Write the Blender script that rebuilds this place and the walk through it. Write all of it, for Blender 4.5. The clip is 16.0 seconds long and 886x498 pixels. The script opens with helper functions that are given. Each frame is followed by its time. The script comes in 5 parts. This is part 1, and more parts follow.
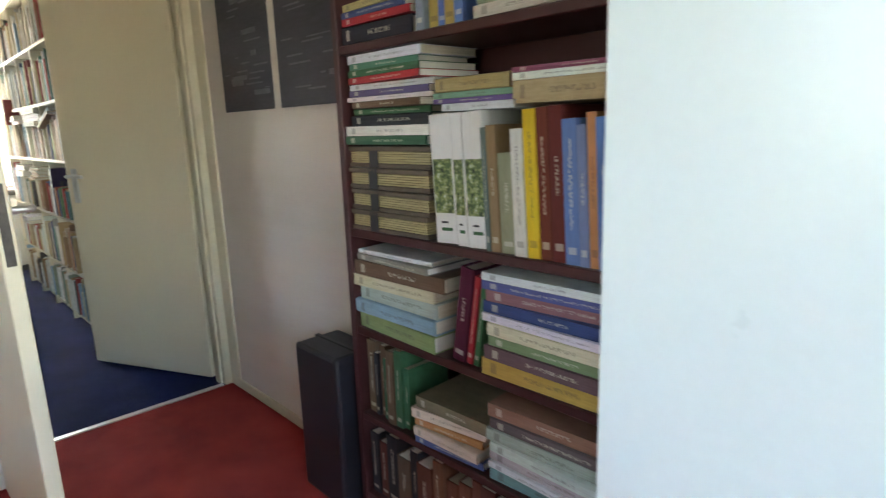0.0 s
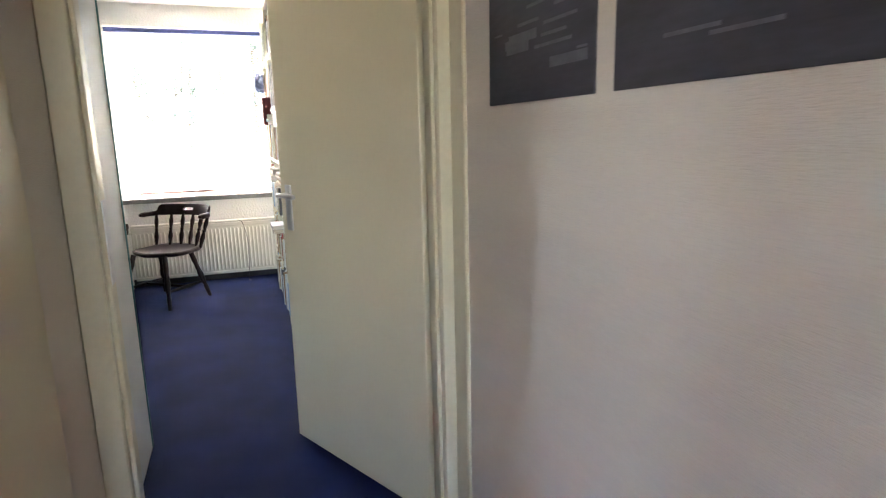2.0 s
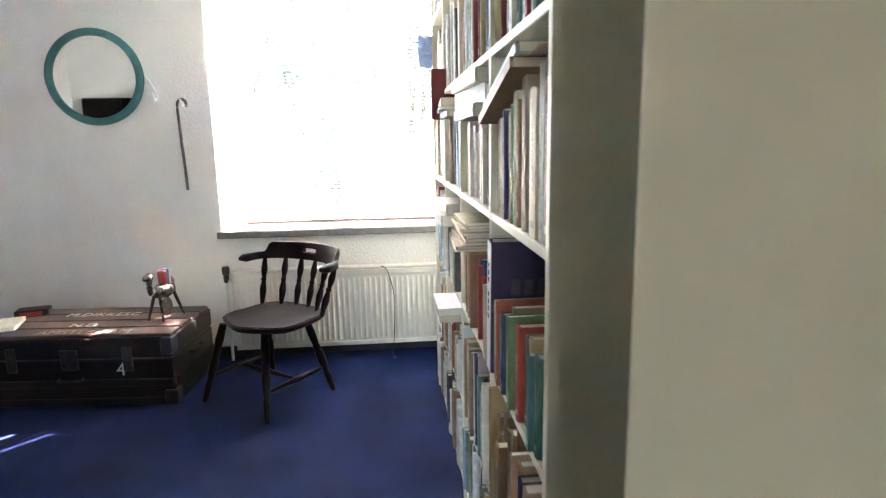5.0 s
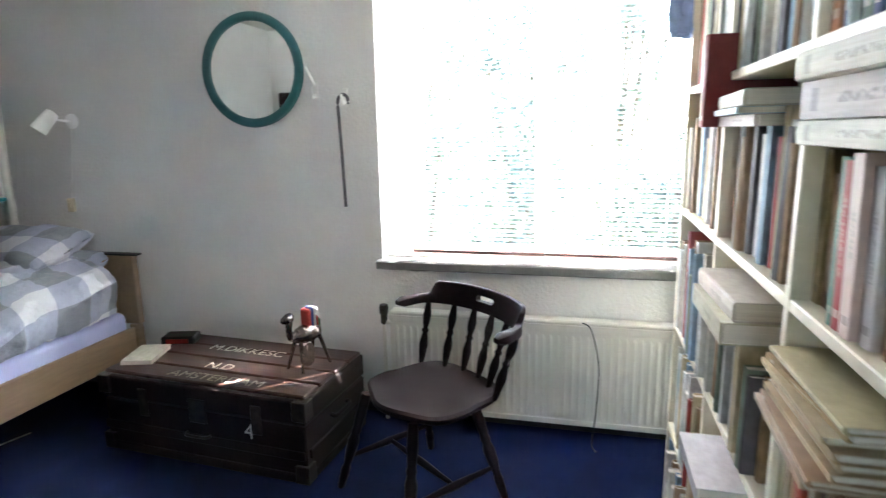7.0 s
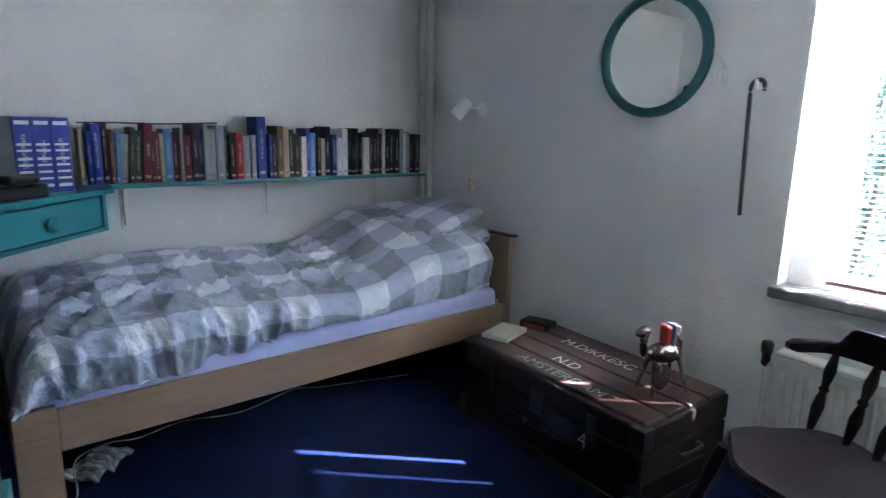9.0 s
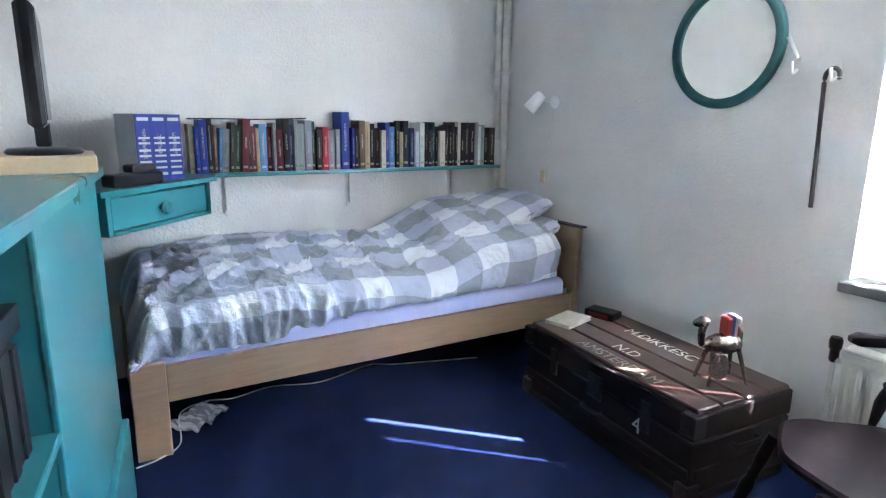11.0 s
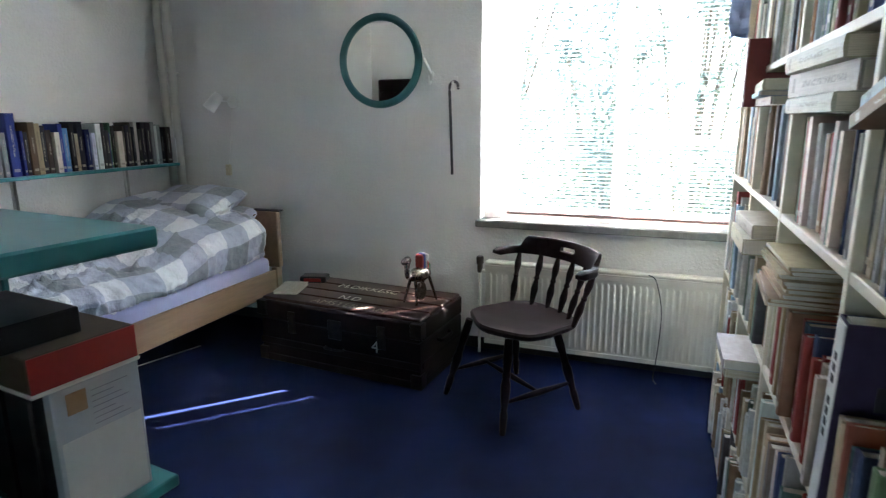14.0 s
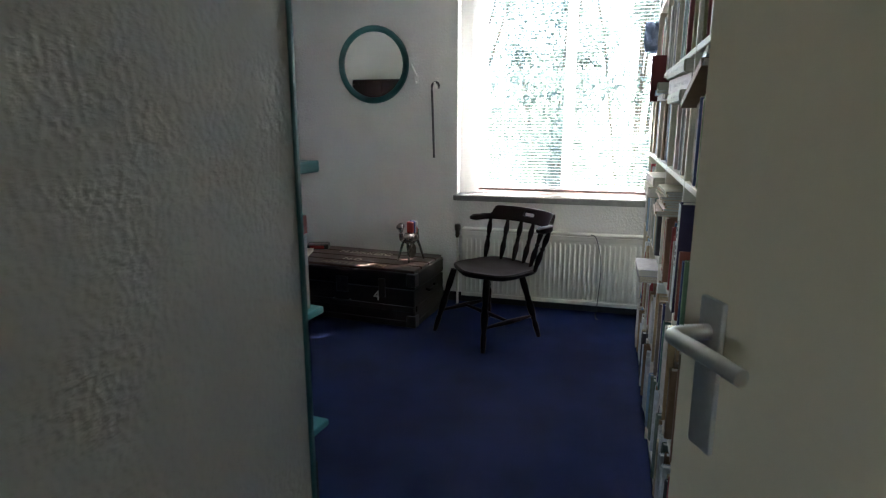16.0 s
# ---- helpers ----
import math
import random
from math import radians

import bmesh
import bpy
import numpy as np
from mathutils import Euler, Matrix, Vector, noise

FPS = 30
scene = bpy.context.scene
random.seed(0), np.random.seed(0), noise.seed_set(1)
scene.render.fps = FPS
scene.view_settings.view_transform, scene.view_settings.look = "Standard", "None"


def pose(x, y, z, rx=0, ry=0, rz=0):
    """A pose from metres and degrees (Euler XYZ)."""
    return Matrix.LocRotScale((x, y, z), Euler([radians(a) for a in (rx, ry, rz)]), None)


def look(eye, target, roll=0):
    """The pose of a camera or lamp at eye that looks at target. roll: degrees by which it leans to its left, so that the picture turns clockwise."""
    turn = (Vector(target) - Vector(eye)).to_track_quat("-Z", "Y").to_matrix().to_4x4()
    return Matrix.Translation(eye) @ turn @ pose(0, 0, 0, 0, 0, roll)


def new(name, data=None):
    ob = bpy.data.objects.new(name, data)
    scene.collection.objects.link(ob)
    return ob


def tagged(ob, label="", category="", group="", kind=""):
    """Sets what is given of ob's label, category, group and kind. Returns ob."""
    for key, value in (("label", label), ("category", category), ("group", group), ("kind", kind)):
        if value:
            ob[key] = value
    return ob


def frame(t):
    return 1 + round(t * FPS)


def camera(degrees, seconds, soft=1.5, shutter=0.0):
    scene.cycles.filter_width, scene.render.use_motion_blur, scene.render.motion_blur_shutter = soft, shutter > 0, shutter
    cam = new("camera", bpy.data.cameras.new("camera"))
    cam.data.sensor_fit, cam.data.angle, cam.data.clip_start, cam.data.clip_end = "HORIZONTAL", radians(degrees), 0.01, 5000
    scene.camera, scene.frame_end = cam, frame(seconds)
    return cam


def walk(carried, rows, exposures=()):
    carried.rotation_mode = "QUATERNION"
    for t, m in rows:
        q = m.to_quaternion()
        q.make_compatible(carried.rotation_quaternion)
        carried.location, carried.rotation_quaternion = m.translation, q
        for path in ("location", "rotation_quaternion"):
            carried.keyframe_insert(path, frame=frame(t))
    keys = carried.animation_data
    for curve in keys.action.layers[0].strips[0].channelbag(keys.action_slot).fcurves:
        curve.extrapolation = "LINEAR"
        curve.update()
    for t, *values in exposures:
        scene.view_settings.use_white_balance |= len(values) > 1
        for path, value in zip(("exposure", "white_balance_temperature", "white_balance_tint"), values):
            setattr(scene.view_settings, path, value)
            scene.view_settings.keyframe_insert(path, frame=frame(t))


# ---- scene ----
cam = camera(74.3, 16.0, soft=1.2, shutter=0.3)
PATH = [
    (0, (0.57, 3.027, 1.325), (-0.853, 4.37, 0.911), -1.9),
    (0.3, (0.413, 3.115, 1.327), (-1.121, 4.333, 0.925), -1.8),
    (0.5, (0.3, 3.191, 1.334), (-1.295, 4.329, 0.933), -1.5),
    (0.8, (0.105, 3.323, 1.336), (-1.571, 4.343, 0.951), -1.1),
    (1, (-0.038, 3.388, 1.363), (-1.757, 4.327, 0.959), -1.3),
    (1.5, (-0.361, 3.511, 1.353), (-2.173, 4.264, 0.968), -1.0),
    (2, (-0.723, 3.597, 1.349), (-2.575, 4.245, 0.961), -1.3),
    (2.5, (-1.094, 3.674, 1.347), (-2.986, 4.193, 0.958), -1.3),
    (2.8, (-1.349, 3.683, 1.343), (-3.262, 4.124, 0.958), -1.2),
    (3, (-1.526, 3.703, 1.35), (-3.449, 4.099, 0.965), -1.2),
    (3.2, (-1.73, 3.697, 1.344), (-3.657, 4.067, 0.958), -1.1),
    (5.3, (-3.151, 3.639, 1.362), (-5.11, 3.793, 0.991), -1.4),
    (5.5, (-3.275, 3.638, 1.374), (-5.234, 3.772, 0.997), -1.7),
    (6, (-3.552, 3.619, 1.385), (-5.516, 3.632, 1.007), -1.9),
    (6.5, (-3.781, 3.584, 1.388), (-5.738, 3.4, 1.019), -1.3),
    (7, (-3.998, 3.581, 1.444), (-5.901, 3.11, 1.048), -1.0),
    (7.5, (-4.203, 3.599, 1.47), (-5.962, 2.745, 1.047), -1.1),
    (8, (-4.222, 3.536, 1.4), (-5.817, 2.393, 1.013), 0.3),
    (8.5, (-4.225, 3.51, 1.403), (-5.651, 2.164, 1.009), 0.8),
    (9, (-4.225, 3.504, 1.409), (-5.467, 1.989, 1.005), 1.2),
    (9.5, (-4.232, 3.507, 1.404), (-5.311, 1.875, 0.986), 1.5),
    (9.7, (-4.249, 3.513, 1.406), (-5.266, 1.844, 0.981), 1.4),
    (11.8, (-4.128, 3.761, 1.403), (-5.12, 2.078, 0.977), 0.7),
    (12, (-4.026, 3.725, 1.401), (-5.18, 2.149, 0.971), 1.4),
    (12.5, (-3.893, 3.686, 1.366), (-5.346, 2.374, 0.958), 1.0),
    (13, (-3.742, 3.665, 1.378), (-5.379, 2.591, 0.966), 0.5),
    (13.5, (-3.579, 3.663, 1.414), (-5.319, 2.777, 0.983), -0.0),
    (14, (-3.36, 3.616, 1.408), (-5.187, 2.928, 0.975), -0.3),
    (14.5, (-3.168, 3.625, 1.411), (-5.031, 3.042, 0.976), -0.2),
    (15, (-2.952, 3.656, 1.37), (-4.827, 3.112, 0.937), -0.3),
    (15.5, (-2.778, 3.669, 1.356), (-4.653, 3.127, 0.921), -0.1),
    (16, (-2.508, 3.67, 1.357), (-4.388, 3.141, 0.926), 0.0),
]
EXPOSURES = [(0.0, 5.7, 6900, 13), (0.5, 5.95, 6800, 17), (1.5, 6.05, 6700, 19), (2.5, 5.85, 6450, 19), (3.2, 5.8, 6250, 18), (5.5, 5.95, 6100, 16), (6.5, 5.6, 5950, 14), (7.5, 5.05, 5650, 14), (8.0, 4.72, 5450, 14), (9.0, 4.72, 5200, 15), (9.5, 4.9, 5200, 16),
             (12.0, 6.05, 5450, 14), (12.5, 5.85, 5450, 13), (14.0, 4.9, 5700, 12), (15.0, 4.42, 5800, 13), (16.0, 4.35, 5800, 13)]
walk(cam, [(t, look(eye, target, roll)) for t, eye, target, roll in PATH], EXPOSURES)

# ---- world, sun, large lights ----
SUN_FROM = Vector((-0.72, 0.69, 1.0)).normalized()
world = bpy.data.worlds.new("world")
scene.world = world
world.use_nodes = True
wn = world.node_tree.nodes
sky = wn.new("ShaderNodeTexSky")
sky.sky_type = "NISHITA"
sky.sun_disc = False
sky.sun_elevation = math.asin(SUN_FROM.z)
sky.sun_rotation = math.atan2(SUN_FROM.x, SUN_FROM.y)
world.node_tree.links.new(sky.outputs[0], wn["Background"].inputs[0])
wn["Background"].inputs[1].default_value = 0.10

sun_data = bpy.data.lights.new("sun", "SUN")
sun_data.energy, sun_data.angle, sun_data.color = 5.0, radians(0.5), (1.0, 0.94, 0.84)
sun = new("sun", sun_data)
sun.matrix_world = look(SUN_FROM * 20, (0, 0, 0))


def area_lamp(name, m, w, h, watts, color):
    d = bpy.data.lights.new(name, "AREA")
    d.shape, d.size, d.size_y, d.energy, d.color = "RECTANGLE", w, h, watts, color
    ob = new(name, d)
    ob.matrix_world = m
    return ob


# lamps added to light the landing, behind and beside the walker; their windows are assumed
area_lamp("landing_fill", look((2.55, 3.0, 1.6), (-1.0, 3.4, 1.2)), 1.1, 1.3, 0.20, (0.90, 1.0, 0.97))
# stands on the line of the open leaf's shadow edge on the wallpaper
area_lamp("side_daylight", look((0.0, 1.405, 1.6), (0.0, 4.0, 1.3)), 0.28, 0.9, 0.035, (0.94, 1.0, 0.95))


# ---- materials ----
def material(name):
    m = bpy.data.materials.new(name)
    m.use_nodes = True
    return m, m.node_tree.nodes, m.node_tree.links, m.node_tree.nodes["Principled BSDF"]


def noise_node(n, l, scale, detail=4.0, stretch=None, coord="Object", rough=0.55):
    tc = n.new("ShaderNodeTexCoord")
    mp = n.new("ShaderNodeMapping")
    l.new(tc.outputs[coord], mp.inputs[0])
    if stretch:
        mp.inputs["Scale"].default_value = stretch
    t = n.new("ShaderNodeTexNoise")
    t.inputs["Scale"].default_value, t.inputs["Detail"].default_value, t.inputs["Roughness"].default_value = scale, detail, rough
    l.new(mp.outputs[0], t.inputs[0])
    return t


def ramp_node(n, l, src, stops):
    r = n.new("ShaderNodeValToRGB")
    e = r.color_ramp.elements
    e[0].position, e[0].color = stops[0][0], (*stops[0][1], 1)
    e[1].position, e[1].color = stops[-1][0], (*stops[-1][1], 1)
    for p, c in stops[1:-1]:
        k = e.new(p)
        k.color = (*c, 1)
    l.new(src, r.inputs[0])
    return r


def surface(name, c, rough=0.6, var=0.12, scale=6.0, fine=150.0, bump=0.08, metal=0.0, stretch=None, spec=0.5, dist=0.002, coat=0.0):
    """Paint, wood, metal and the like: stains at a large scale, grain at a fine one."""
    m, n, l, p = material(name)
    big = noise_node(n, l, scale, 5, stretch)
    small = noise_node(n, l, fine, 3, stretch)
    mix = n.new("ShaderNodeMath")
    mix.operation = "MULTIPLY_ADD"
    l.new(small.outputs[0], mix.inputs[0])
    mix.inputs[1].default_value = 0.45
    l.new(big.outputs[0], mix.inputs[2])
    lo = tuple(max(0, x * (1 - var)) for x in c)
    hi = tuple(min(1, x * (1 + var)) for x in c)
    r = ramp_node(n, l, mix.outputs[0], [(0.45, lo), (0.95, hi)])
    l.new(r.outputs[0], p.inputs["Base Color"])
    rr = n.new("ShaderNodeMapRange")
    rr.inputs[3].default_value, rr.inputs[4].default_value = max(0.02, rough - 0.08), min(1, rough + 0.08)
    l.new(big.outputs[0], rr.inputs[0])
    l.new(rr.outputs[0], p.inputs["Roughness"])
    p.inputs["Metallic"].default_value = metal
    p.inputs["Specular IOR Level"].default_value = spec
    p.inputs["Coat Weight"].default_value = coat
    if bump:
        b = n.new("ShaderNodeBump")
        b.inputs["Strength"].default_value, b.inputs["Distance"].default_value = bump, dist
        l.new(small.outputs[0], b.inputs["Height"])
        l.new(b.outputs[0], p.inputs["Normal"])
    return m


def carpet(name, c, hi, sheen=0.02, tint=(1, 1, 1)):
    m, n, l, p = material(name)
    pile = noise_node(n, l, 420, 2)
    tread = noise_node(n, l, 3.5, 6)
    mix = n.new("ShaderNodeMath")
    mix.operation = "MULTIPLY_ADD"
    l.new(pile.outputs[0], mix.inputs[0])
    mix.inputs[1].default_value = 0.6
    l.new(tread.outputs[0], mix.inputs[2])
    r = ramp_node(n, l, mix.outputs[0], [(0.5, c), (1.05, hi)])
    l.new(r.outputs[0], p.inputs["Base Color"])
    p.inputs["Roughness"].default_value = 0.95
    p.inputs["Specular IOR Level"].default_value = 0.15
    p.inputs["Sheen Weight"].default_value = sheen
    p.inputs["Sheen Tint"].default_value = (*tint, 1)
    b = n.new("ShaderNodeBump")
    b.inputs["Strength"].default_value, b.inputs["Distance"].default_value = 0.6, 0.004
    l.new(pile.outputs[0], b.inputs["Height"])
    l.new(b.outputs[0], p.inputs["Normal"])
    return m


def book_cover(name):
    """Cover colour comes from the object; a lettered-looking bar runs down the spine."""
    m, n, l, p = material(name)
    oi = n.new("ShaderNodeObjectInfo")
    tc = n.new("ShaderNodeTexCoord")
    sep = n.new("ShaderNodeSeparateXYZ")
    l.new(tc.outputs["Object"], sep.inputs[0])

    def math_node(op, a, b=0.0, c=0.0):
        k = n.new("ShaderNodeMath")
        k.operation = op
        for i, v in enumerate((a, b, c)):
            if isinstance(v, (int, float)):
                k.inputs[i].default_value = v
            else:
                l.new(v, k.inputs[i])
        return k.outputs[0]

    shift = math_node("MULTIPLY", oi.outputs["Random"], 57.3)
    comb = n.new("ShaderNodeCombineXYZ")
    l.new(math_node("MULTIPLY_ADD", sep.outputs[2], 60.0, shift), comb.inputs[2])
    l.new(math_node("MULTIPLY_ADD", sep.outputs[0], 5.0, shift), comb.inputs[0])
    letters = n.new("ShaderNodeTexNoise")
    letters.inputs["Scale"].default_value, letters.inputs["Detail"].default_value = 1.0, 1.0
    l.new(comb.outputs[0], letters.inputs[0])
    ink = math_node("GREATER_THAN", letters.outputs[0], 0.5)
    length = math_node("MULTIPLY_ADD", oi.outputs["Random"], 0.45, 0.2)
    inside = math_node("MULTIPLY", math_node("LESS_THAN", math_node("ABSOLUTE", math_node("SUBTRACT", sep.outputs[2], 0.56)), math_node("MULTIPLY", length, 0.5)),
                       math_node("LESS_THAN", math_node("ABSOLUTE", math_node("SUBTRACT", sep.outputs[0], 0.5)), 0.13))
    foot = math_node("MULTIPLY", math_node("LESS_THAN", math_node("ABSOLUTE", math_node("SUBTRACT", sep.outputs[2], 0.1)), 0.025),
                     math_node("LESS_THAN", math_node("ABSOLUTE", math_node("SUBTRACT", sep.outputs[0], 0.5)), 0.3))
    front = math_node("LESS_THAN", sep.outputs[1], 0.02)
    mask = math_node("MULTIPLY", math_node("MULTIPLY", math_node("MAXIMUM", math_node("MULTIPLY", inside, ink), foot), front), 0.42)
    hsv = n.new("ShaderNodeRGBToBW")
    l.new(oi.outputs["Color"], hsv.inputs[0])
    dark = math_node("GREATER_THAN", hsv.outputs[0], 0.3)
    ink_c = n.new("ShaderNodeMix")
    ink_c.data_type = "RGBA"
    ink_c.inputs[6].default_value, ink_c.inputs[7].default_value = (0.75, 0.70, 0.55, 1), (0.09, 0.07, 0.06, 1)
    l.new(dark, ink_c.inputs[0])
    wear = noise_node(n, l, 7, 5)
    base = n.new("ShaderNodeMix")
    base.data_type, base.blend_type = "RGBA", "MULTIPLY"
    base.inputs[0].default_value = 0.4
    l.new(oi.outputs["Color"], base.inputs[6])
    l.new(ramp_node(n, l, wear.outputs[0], [(0.3, (0.55, 0.5, 0.45)), (0.65, (1, 1, 1))]).outputs[0], base.inputs[7])
    out = n.new("ShaderNodeMix")
    out.data_type = "RGBA"
    l.new(mask, out.inputs[0])
    l.new(base.outputs[2], out.inputs[6])
    l.new(ink_c.outputs[2], out.inputs[7])
    l.new(out.outputs[2], p.inputs["Base Color"])
    p.inputs["Roughness"].default_value = 0.55
    p.inputs["Specular IOR Level"].default_value = 0.22
    return m


def page_edges(name):
    m, n, l, p = material(name)
    t = noise_node(n, l, 1.0, 3, (45.0, 1.5, 1.5))
    oi = n.new("ShaderNodeObjectInfo")
    r = ramp_node(n, l, t.outputs[0], [(0.35, (0.42, 0.34, 0.22)), (0.65, (0.74, 0.66, 0.5))])
    tone = n.new("ShaderNodeMix")
    tone.data_type = "RGBA"
    l.new(oi.outputs["Random"], tone.inputs[0])
    l.new(r.outputs[0], tone.inputs[6])
    tone.inputs[7].default_value = (0.74, 0.70, 0.62, 1)
    l.new(tone.outputs[2], p.inputs["Base Color"])
    p.inputs["Roughness"].default_value = 0.9
    return m


def plaid(name):
    """Woven check in white, pale blue-grey and taupe bands, by the cloth's own UV in metres."""
    m, n, l, p = material(name)
    tc = n.new("ShaderNodeTexCoord")
    sep = n.new("ShaderNodeSeparateXYZ")
    l.new(tc.outputs["UV"], sep.inputs[0])
    bands = []
    for k, period in ((0, 0.33), (1, 0.29)):
        d = n.new("ShaderNodeMath")
        d.operation = "DIVIDE"
        l.new(sep.outputs[k], d.inputs[0])
        d.inputs[1].default_value = period
        f = n.new("ShaderNodeMath")
        f.operation = "FRACT"
        l.new(d.outputs[0], f.inputs[0])
        g = n.new("ShaderNodeMath")
        g.operation = "GREATER_THAN"
        l.new(f.outputs[0], g.inputs[0])
        g.inputs[1].default_value = 0.46
        bands.append(g.outputs[0])
    a = n.new("ShaderNodeMix")
    a.data_type = "RGBA"
    a.inputs[6].default_value, a.inputs[7].default_value = (0.86, 0.89, 0.94, 1), (0.53, 0.58, 0.70, 1)
    l.new(bands[0], a.inputs[0])
    b = n.new("ShaderNodeMix")
    b.data_type = "RGBA"
    b.inputs[6].default_value, b.inputs[7].default_value = (0.53, 0.58, 0.70, 1), (0.35, 0.38, 0.44, 1)
    l.new(bands[0], b.inputs[0])
    c = n.new("ShaderNodeMix")
    c.data_type = "RGBA"
    l.new(bands[1], c.inputs[0])
    l.new(a.outputs[2], c.inputs[6])
    l.new(b.outputs[2], c.inputs[7])
    weave = noise_node(n, l, 500, 2)
    mul = n.new("ShaderNodeMix")
    mul.data_type, mul.blend_type = "RGBA", "MULTIPLY"
    mul.inputs[0].default_value = 0.35
    l.new(c.outputs[2], mul.inputs[6])
    l.new(ramp_node(n, l, weave.outputs[0], [(0.3, (0.6, 0.6, 0.6)), (0.7, (1, 1, 1))]).outputs[0], mul.inputs[7])
    l.new(mul.outputs[2], p.inputs["Base Color"])
    p.inputs["Roughness"].default_value = 0.9
    p.inputs["Sheen Weight"].default_value = 0.2
    bp = n.new("ShaderNodeBump")
    bp.inputs["Strength"].default_value, bp.inputs["Distance"].default_value = 0.8, 0.02
    l.new(noise_node(n, l, 24, 5).outputs[0], bp.inputs["Height"])
    l.new(bp.outputs[0], p.inputs["Normal"])
    return m


def woodland(name):
    """Printed picture of trees: dark, mid and pale green blotches."""
    m, n, l, p = material(name)
    r = ramp_node(n, l, noise_node(n, l, 70, 6, (0.066, 0.2, 0.335), rough=0.7).outputs[0], [(0.36, (0.02, 0.03, 0.015)), (0.48, (0.10, 0.16, 0.05)), (0.56, (0.30, 0.34, 0.12)), (0.64, (0.62, 0.66, 0.55))])
    l.new(r.outputs[0], p.inputs["Base Color"])
    p.inputs["Roughness"].default_value = 0.35
    return m


def simple(name, c, rough=0.5, metal=0.0, emit=0.0):
    m, n, l, p = material(name)
    p.inputs["Base Color"].default_value = (*c, 1)
    p.inputs["Roughness"].default_value, p.inputs["Metallic"].default_value = rough, metal
    return m


def foliage(name, a, b):
    m, n, l, p = material(name)
    g = n.new("ShaderNodeNewGeometry")
    r = ramp_node(n, l, g.outputs["Random Per Island"], [(0.0, a), (1.0, b)])
    l.new(r.outputs[0], p.inputs["Base Color"])
    p.inputs["Roughness"].default_value = 0.6
    p.inputs["Transmission Weight"].default_value = 0.0
    t = n.new("ShaderNodeBsdfTranslucent")
    l.new(r.outputs[0], t.inputs[0])
    mx = n.new("ShaderNodeMixShader")
    mx.inputs[0].default_value = 0.58
    l.new(p.outputs[0], mx.inputs[1])
    l.new(t.outputs[0], mx.inputs[2])
    l.new(mx.outputs[0], n["Material Output"].inputs[0])
    return m


M_WALL = surface("bedroom_wall_paint", (0.74, 0.73, 0.70), 0.75, 0.05, 1.5, 60, 0.8, dist=0.006)
M_PLASTER = surface("rough_plaster_paint", (0.66, 0.65, 0.60), 0.6, 0.06, 2.5, 95, 0.8, stretch=(1, 1, 0.75), dist=0.007)
M_HALLPAPER = surface("hall_wallpaper", (0.68, 0.61, 0.53), 0.8, 0.07, 2.2, 220, 0.6, stretch=(0.2, 1, 2.2), dist=0.002)
M_CEIL = surface("ceiling_paint", (0.78, 0.77, 0.74), 0.85, 0.04, 2, 60, 0.3)
M_BLUE = carpet("blue_carpet", (0.0034, 0.0062, 0.024), (0.0088, 0.0165, 0.069), 0.035, (0.16, 0.24, 0.80))
M_RED = carpet("red_carpet", (0.16, 0.014, 0.012), (0.36, 0.04, 0.03))
M_CREAM = surface("cream_door_paint", (0.66, 0.575, 0.40), 0.42, 0.03, 1.2, 60, 0.08)
M_FRAME = surface("cream_frame_paint", (0.64, 0.57, 0.40), 0.35, 0.07, 4, 60, 0.12)
M_WHITE = surface("white_gloss_paint", (0.73, 0.81, 0.79), 0.3, 0.03, 3, 60, 0.05)
M_SHELF = surface("cream_shelf_paint", (0.68, 0.61, 0.46), 0.5, 0.08, 5, 90, 0.1)
M_TEAL = surface("turquoise_paint", (0.045, 0.24, 0.26), 0.30, 0.05, 2.5, 60, 0.1, coat=0.15)
M_TEALD = surface("dark_turquoise_paint", (0.03, 0.13, 0.14), 0.4, 0.15, 5, 80, 0.1)
M_MAROON = surface("maroon_stained_wood", (0.055, 0.016, 0.015), 0.4, 0.25, 4, 60, 0.15, stretch=(0.2, 1, 1))
M_DARKWOOD = surface("dark_varnished_wood", (0.014, 0.008, 0.009), 0.42, 0.35, 9, 90, 0.15, stretch=(1, 0.25, 1), spec=0.09)
M_TRUNK = surface("worn_trunk_canvas", (0.017, 0.011, 0.009), 0.6, 0.6, 7, 90, 0.4, spec=0.25)
M_TRUNKSLAT = surface("trunk_slat_wood", (0.046, 0.021, 0.015), 0.45, 0.5, 8, 80, 0.35, stretch=(1, 0.12, 1))
M_BEDWOOD = surface("beech_veneer", (0.33, 0.225, 0.14), 0.45, 0.22, 5, 60, 0.12, stretch=(0.12, 1, 1))
M_SHEET = surface("lavender_sheet", (0.50, 0.54, 0.80), 0.9, 0.06, 9, 200, 0.3)
M_PLAID = plaid("checked_duvet_cotton")
M_RAD = surface("radiator_enamel", (0.64, 0.62, 0.55), 0.35, 0.04, 4, 80, 0.04)
M_SILL = surface("grey_stone_sill", (0.17, 0.17, 0.16), 0.4, 0.25, 20, 200, 0.1)
M_SKIRT = surface("dark_skirting", (0.02, 0.018, 0.02), 0.5, 0.3, 8, 80, 0.1)
M_STEEL = surface("brushed_aluminium", (0.62, 0.61, 0.58), 0.35, 0.08, 20, 200, 0.05, metal=0.9)
M_SILVER = surface("tarnished_silver", (0.22, 0.19, 0.17), 0.25, 0.6, 40, 200, 0.25, metal=0.85)
